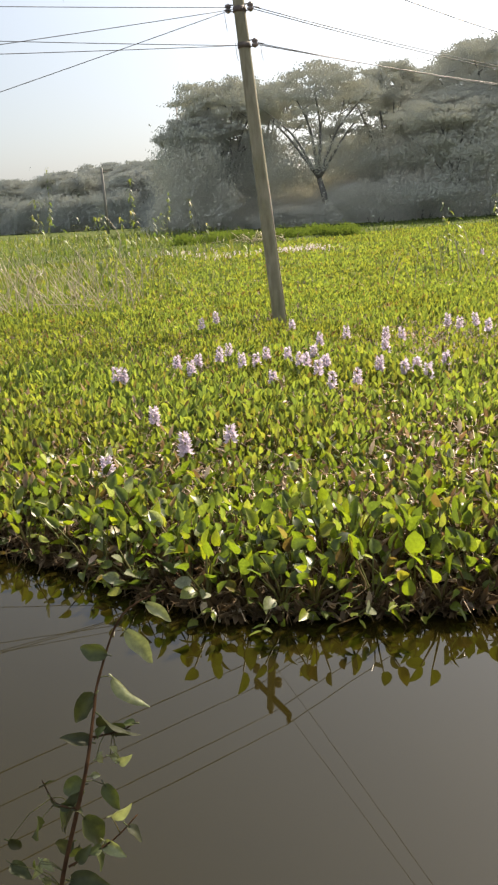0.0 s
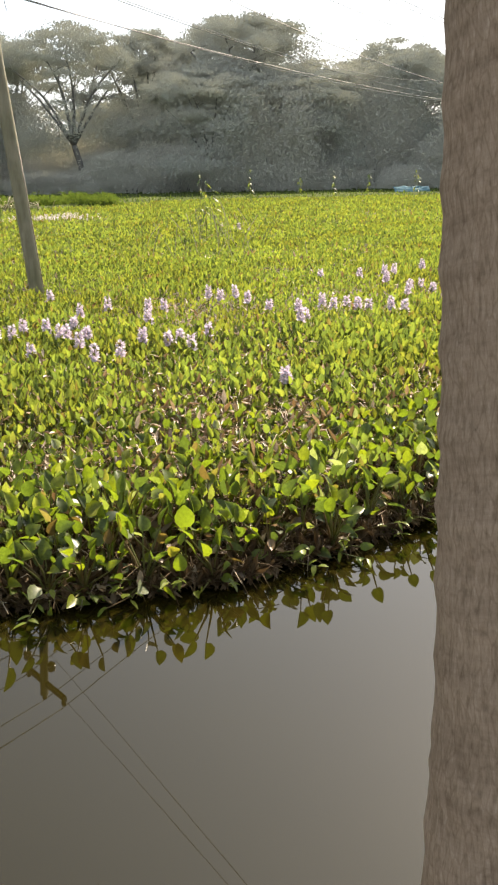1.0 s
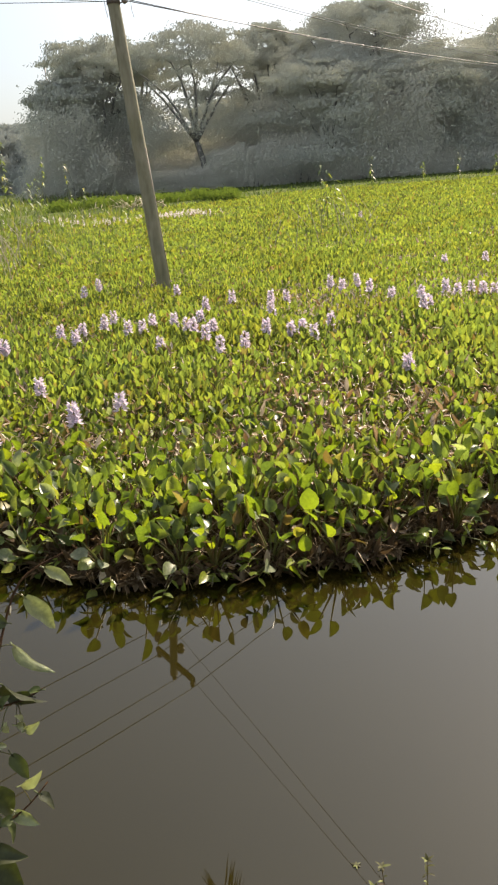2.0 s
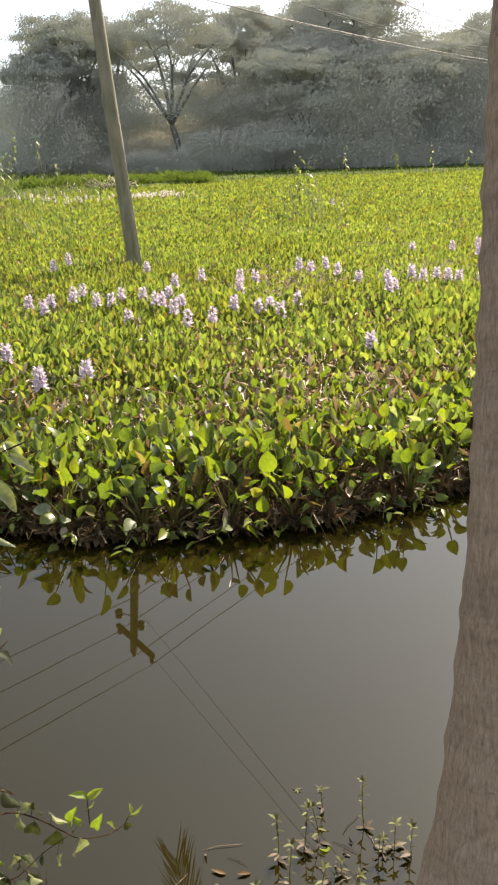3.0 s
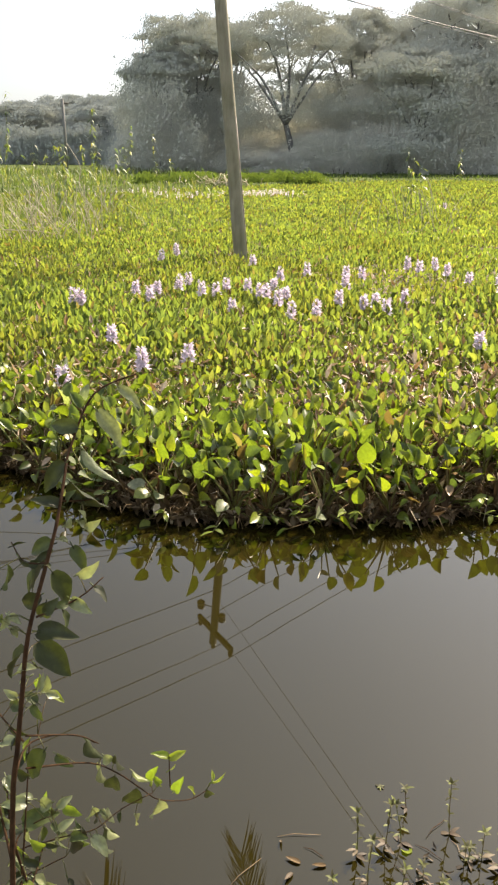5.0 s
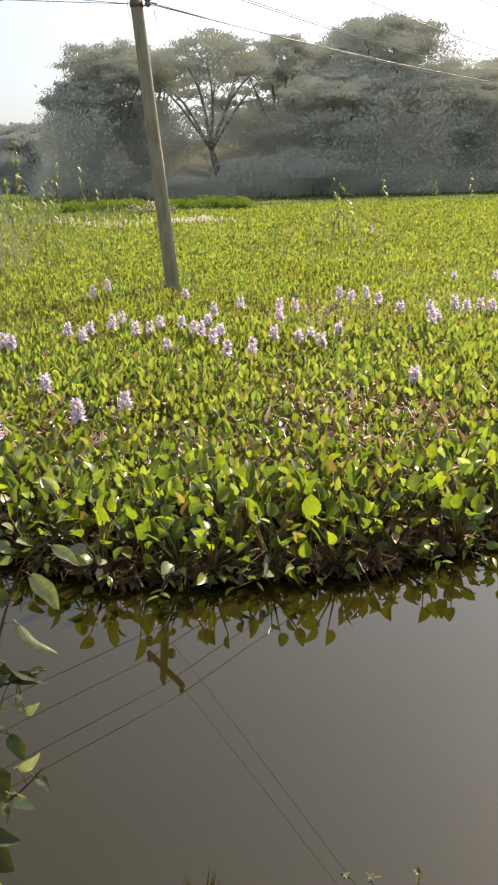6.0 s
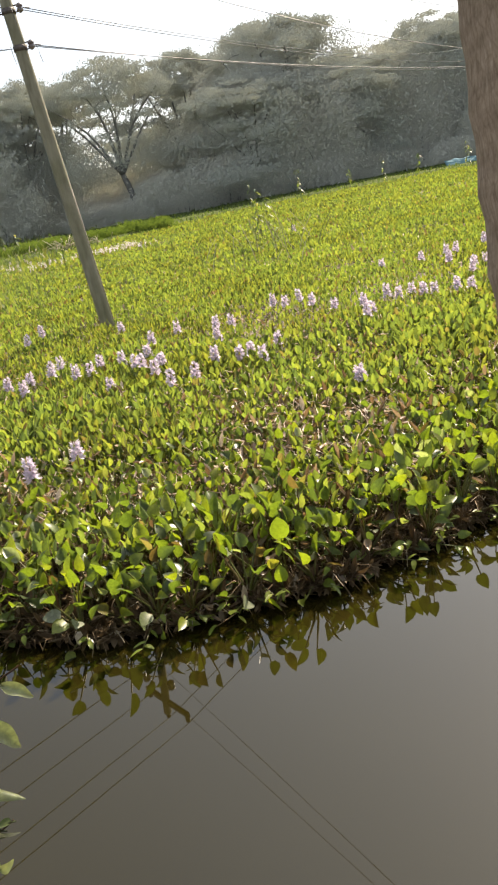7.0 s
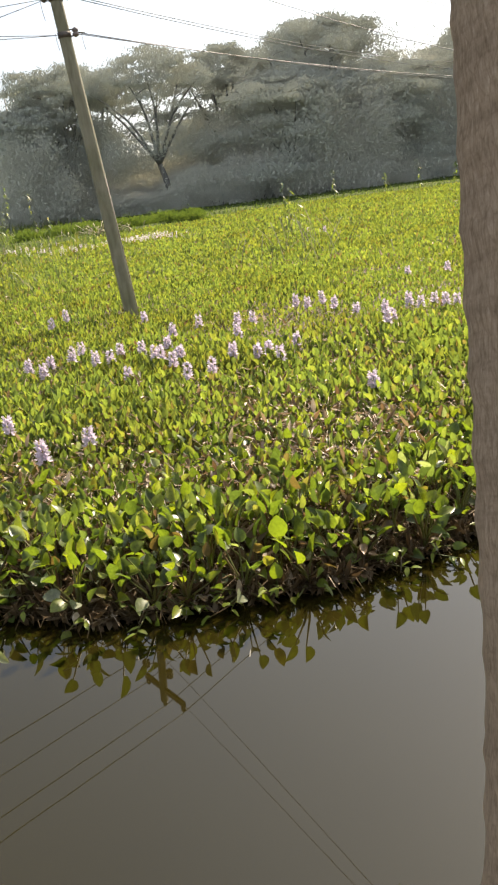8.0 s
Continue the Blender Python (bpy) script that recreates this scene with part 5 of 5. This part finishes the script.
    for rows, mat, wide in ((LEAVES_HIGH[:3], SUNLIT_SHRUB_LEAF, 0.36), (LEAVES_HIGH[3:], SHRUB_LEAF, 0.5), (LEAVES_LOW[:4], SHRUB_LEAF, 0.58), (LEAVES_LOW[4::2], SHRUB_LEAF, 0.58), (LEAVES_LOW[5::2], SUNLIT_SHRUB_LEAF, 0.58), (LEAVES_SMALL[::2], SHRUB_LEAF, 0.56), (LEAVES_SMALL[1::2], SUNLIT_SHRUB_LEAF, 0.56), (LEAVES_PALE, SUNLIT_SHRUB_LEAF, 0.55), (LEAVES_YOUNG, SPROUT, 0.5)):
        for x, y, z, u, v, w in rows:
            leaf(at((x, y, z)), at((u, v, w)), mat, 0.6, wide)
    for line, n in ((lines[7], 4), (lines[8], 4), (lines[9], 3), (lines[10], 5)):
        for k in range(n):
            q = line[min(len(line) - 1, 1 + int(k * (len(line) - 1) / n))]
            leaf(q, q + Vector((rnd.uniform(-1, 1), rnd.uniform(-0.6, 0.6), rnd.uniform(-0.8, 0.6))).normalized() * rnd.uniform(0.014, 0.03))
    for rows, mat in ((MID_PALE, SUNLIT_SHRUB_LEAF), (MID_GREEN, SHRUB_LEAF), (CLUSTER_PALE, SUNLIT_SHRUB_LEAF), (CLUSTER_GREEN, SHRUB_LEAF), (CLUSTER_YOUNG, SPROUT)):
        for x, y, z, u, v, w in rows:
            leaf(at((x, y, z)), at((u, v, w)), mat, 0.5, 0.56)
    # side shoots behind and beside the stem
    for k in range(8):
        q = main[1 + k]
        e = at((rnd.uniform(-0.6, -0.5), rnd.uniform(0.9, 1.0), rnd.uniform(0.56, 1.02)))
        line = smooth_line([q, q.lerp(e, 0.5) + Vector((0, 0, -0.02)), e], 5)
        lines.append(line)
        part("twig", mesh("twig", *tube(line, [0.0026 - 0.00015 * j for j in range(len(line))], 6), TWIG), t)
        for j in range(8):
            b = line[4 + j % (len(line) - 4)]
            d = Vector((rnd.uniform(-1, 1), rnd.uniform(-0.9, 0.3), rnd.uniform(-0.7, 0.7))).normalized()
            leaf(b, b + d * rnd.uniform(0.024, 0.042), (SHRUB_LEAF, SUNLIT_SHRUB_LEAF, SHRUB_LEAF, SHRUB_LEAF, SPROUT)[(j + k) % 5], 0.5, 0.56)


def bank_plants():
    """Low creeping plants that stand in the water at the bank."""
    kinds = [mesh("leaf", *blade(rnd.uniform(0.016, 0.03), rnd.uniform(0.007, 0.011), 3, 2, 0.2, 0.3, "long"), BANK_LEAF) for k in range(6)]
    spots = ((0.11, 1.719, 0.159, -0.004), (0.191, 1.746, 0.17, 0.011), (0.244, 1.78, 0.14, -0.024), (0.137, 1.61, 0.174, 0.008), (0.273, 1.91, 0.083, -0.011), (0.391, 1.824, 0.189, -0.011), (0.411, 1.707, 0.08, 0.003), (0.437, 1.728, 0.056, -0.005), (0.47, 1.74, 0.103, -0.001), (0.516, 1.701, 0.125, -0.006), (0.297, 1.66, 0.05, -0.006), (0.23, 1.62, 0.07, 0.01), (0.33, 1.6, 0.06, 0.01), (0.05, 1.58, 0.06, -0.01))
    wide = [mesh("leaf", *blade(rnd.uniform(0.03, 0.042), rnd.uniform(0.011, 0.016), 3, 2, 0.2, 0.2, "long"), MUD_LEAF) for k in range(4)]
    for x, y, h, dx in spots:
        t = thing("bank_plant", pose(x, y, -0.02), "small upright creeping plant standing in shallow water", "plant", "small plants at the bank")
        line = smooth_line([(0, 0, 0), (dx * 0.3 + rnd.uniform(-0.006, 0.006), 0.004, h * 0.5), (dx, 0, h + 0.02)], 4)
        part("stem", mesh("stem", *tube(line, [0.0017 - 0.0001 * k for k in range(len(line))], 5), PETIOLE), t)
        for k in range(5):
            part("leaf", kinds[k], t, at=Matrix.Translation(line[-1]) @ Matrix.Rotation(1.3 * k + h * 40, 4, "Z") @ Matrix.Rotation(radians(rnd.uniform(20, 60)), 4, "X"))
        n = int(2 + h * 40)
        for k in range(n):
            q = line[int((len(line) - 1) * (0.3 + 0.68 * (k / n) ** 0.7))]
            part("leaf", rnd.choice(kinds), t, at=Matrix.Translation(q) @ Matrix.Rotation(2.1 * k, 4, "Z") @ Matrix.Rotation(radians(rnd.uniform(5, 60)), 4, "X"))
        for k in range(4):
            q = line[int((len(line) - 1) * (0.16 + 0.15 * rnd.random()))] + Vector((0, 0, 0.02 if h < 0.07 else 0.008))
            part("leaf", rnd.choice(wide), t, "dark brown wet leaf", Matrix.Translation(q) @ Matrix.Rotation(rnd.uniform(0, 6.28), 4, "Z") @ Matrix.Rotation(radians(rnd.uniform(-12, 25)), 4, "X"))
    for x, y, L, a, mat in ((-0.058, 1.773, 0.13, 8, DRY), (-0.012, 1.717, 0.07, -28, TWIG), (-0.205, 1.622, 0.146, 53, DRY), (0.35, 1.84, 0.1, 50, TWIG), (0.402, 1.775, 0.06, -70, DRY), (0.32, 1.75, 0.09, -35, TWIG), (0.24, 1.66, 0.09, -60, TWIG), (0.3, 1.63, 0.05, 30, DRY)):
        ob = new("drift_stick", mesh("drift_stick", *tube([(-L / 2, 0, 0), (-L * 0.1, 0.006, 0.003), (L * 0.2, 0.002, 0.003), (L / 2, 0, 0.002)], [0.0005, 0.001, 0.001, 0.0005], 6), DEAD if mat is DRY else mat))
        ob.matrix_basis = pose(x, y, 0.002, 0, 0, a)
        tagged(ob, "small dead brown stick floating at the bank", "stick", "floating sticks")
    t = thing("floating_leaf", pose(0.264, 1.74, 0.003, -12, 8, 30), "single round bright green leaf floating by the bank", "leaf")
    part("blade", mesh("blade", *blade(0.034, 0.032, 5, 4, 0.3, 0.1, "round"), LEAF_BRIGHT), t)
    t = thing("floating_rosette", pose(0.194, 1.997, 0.003), "tiny floating rosette of dark green leaves", "plant")
    for k in range(6):
        part("leaf", kinds[k % 6], t, at=Matrix.Rotation(k * 1.05, 4, "Z") @ Matrix.Rotation(radians(12), 4, "X") @ Matrix.Diagonal((0.7, 0.7, 0.7, 1)))


def fallen_leaves():
    """Pale curled leaves lying on the water by the bank."""
    for k, (x, y, a) in enumerate(((-0.049, 1.675, 70), (0.024, 1.674, 100), (-0.07, 1.64, 150), (0.33, 1.72, 60), (0.303, 1.731, 300), (0.342, 1.762, 20), (0.28, 1.69, 200), (-0.11, 1.752, 190), (0.36, 1.68, 260))):
        L = (0.045, 0.04, 0.04, 0.022)[min(k, 3)]
        ob = new("fallen_leaf", mesh("fallen_leaf", *blade(L, L * 0.36, 6, 4, 0.5, -0.1 - 0.08 * k), WET_SHADED if k in (0, 1) else MUD_LEAF))
        ob.matrix_basis = pose(x, y, 0.003, 0, 0, a)
        tagged(ob, "small curled dead leaf floating at the bank", "leaf", "fallen leaves")


def bank_grass():
    """A few long blades that rise from the bank."""
    t = thing("grass_tuft", pose(0.22, 1.5, 0.0), "tuft of long pale green grass blades on the bank", "grass tuft")
    for k in range(9):
        L = rnd.uniform(0.05, 0.12)
        part("blade", mesh("blade", *turned(blade(L, 0.011, 5, 2, 0.3, 0.35, "long"), Matrix.Translation((rnd.gauss(0, 0.06), rnd.gauss(0, 0.03), 0)) @ Matrix.Rotation(rnd.uniform(0, 6.28), 4, "Z") @ Matrix.Rotation(radians(rnd.uniform(40, 80)), 4, "X")), GRASS), t)


build_ground()
build_water()
utility_pole()
power_lines()
trees()
far_pole_and_mast()
blue_tarpaulin()
palm()
shrub()
bank_plants()
bank_grass()
fallen_leaves()
weeds()
reeds()
dry_stalks()
brush_heap()
marsh_grass()
build_mat()
flowers()
bright_leaf()
edge_shoots()
far_flowers()
litter()
field_leaves()
near_plants()
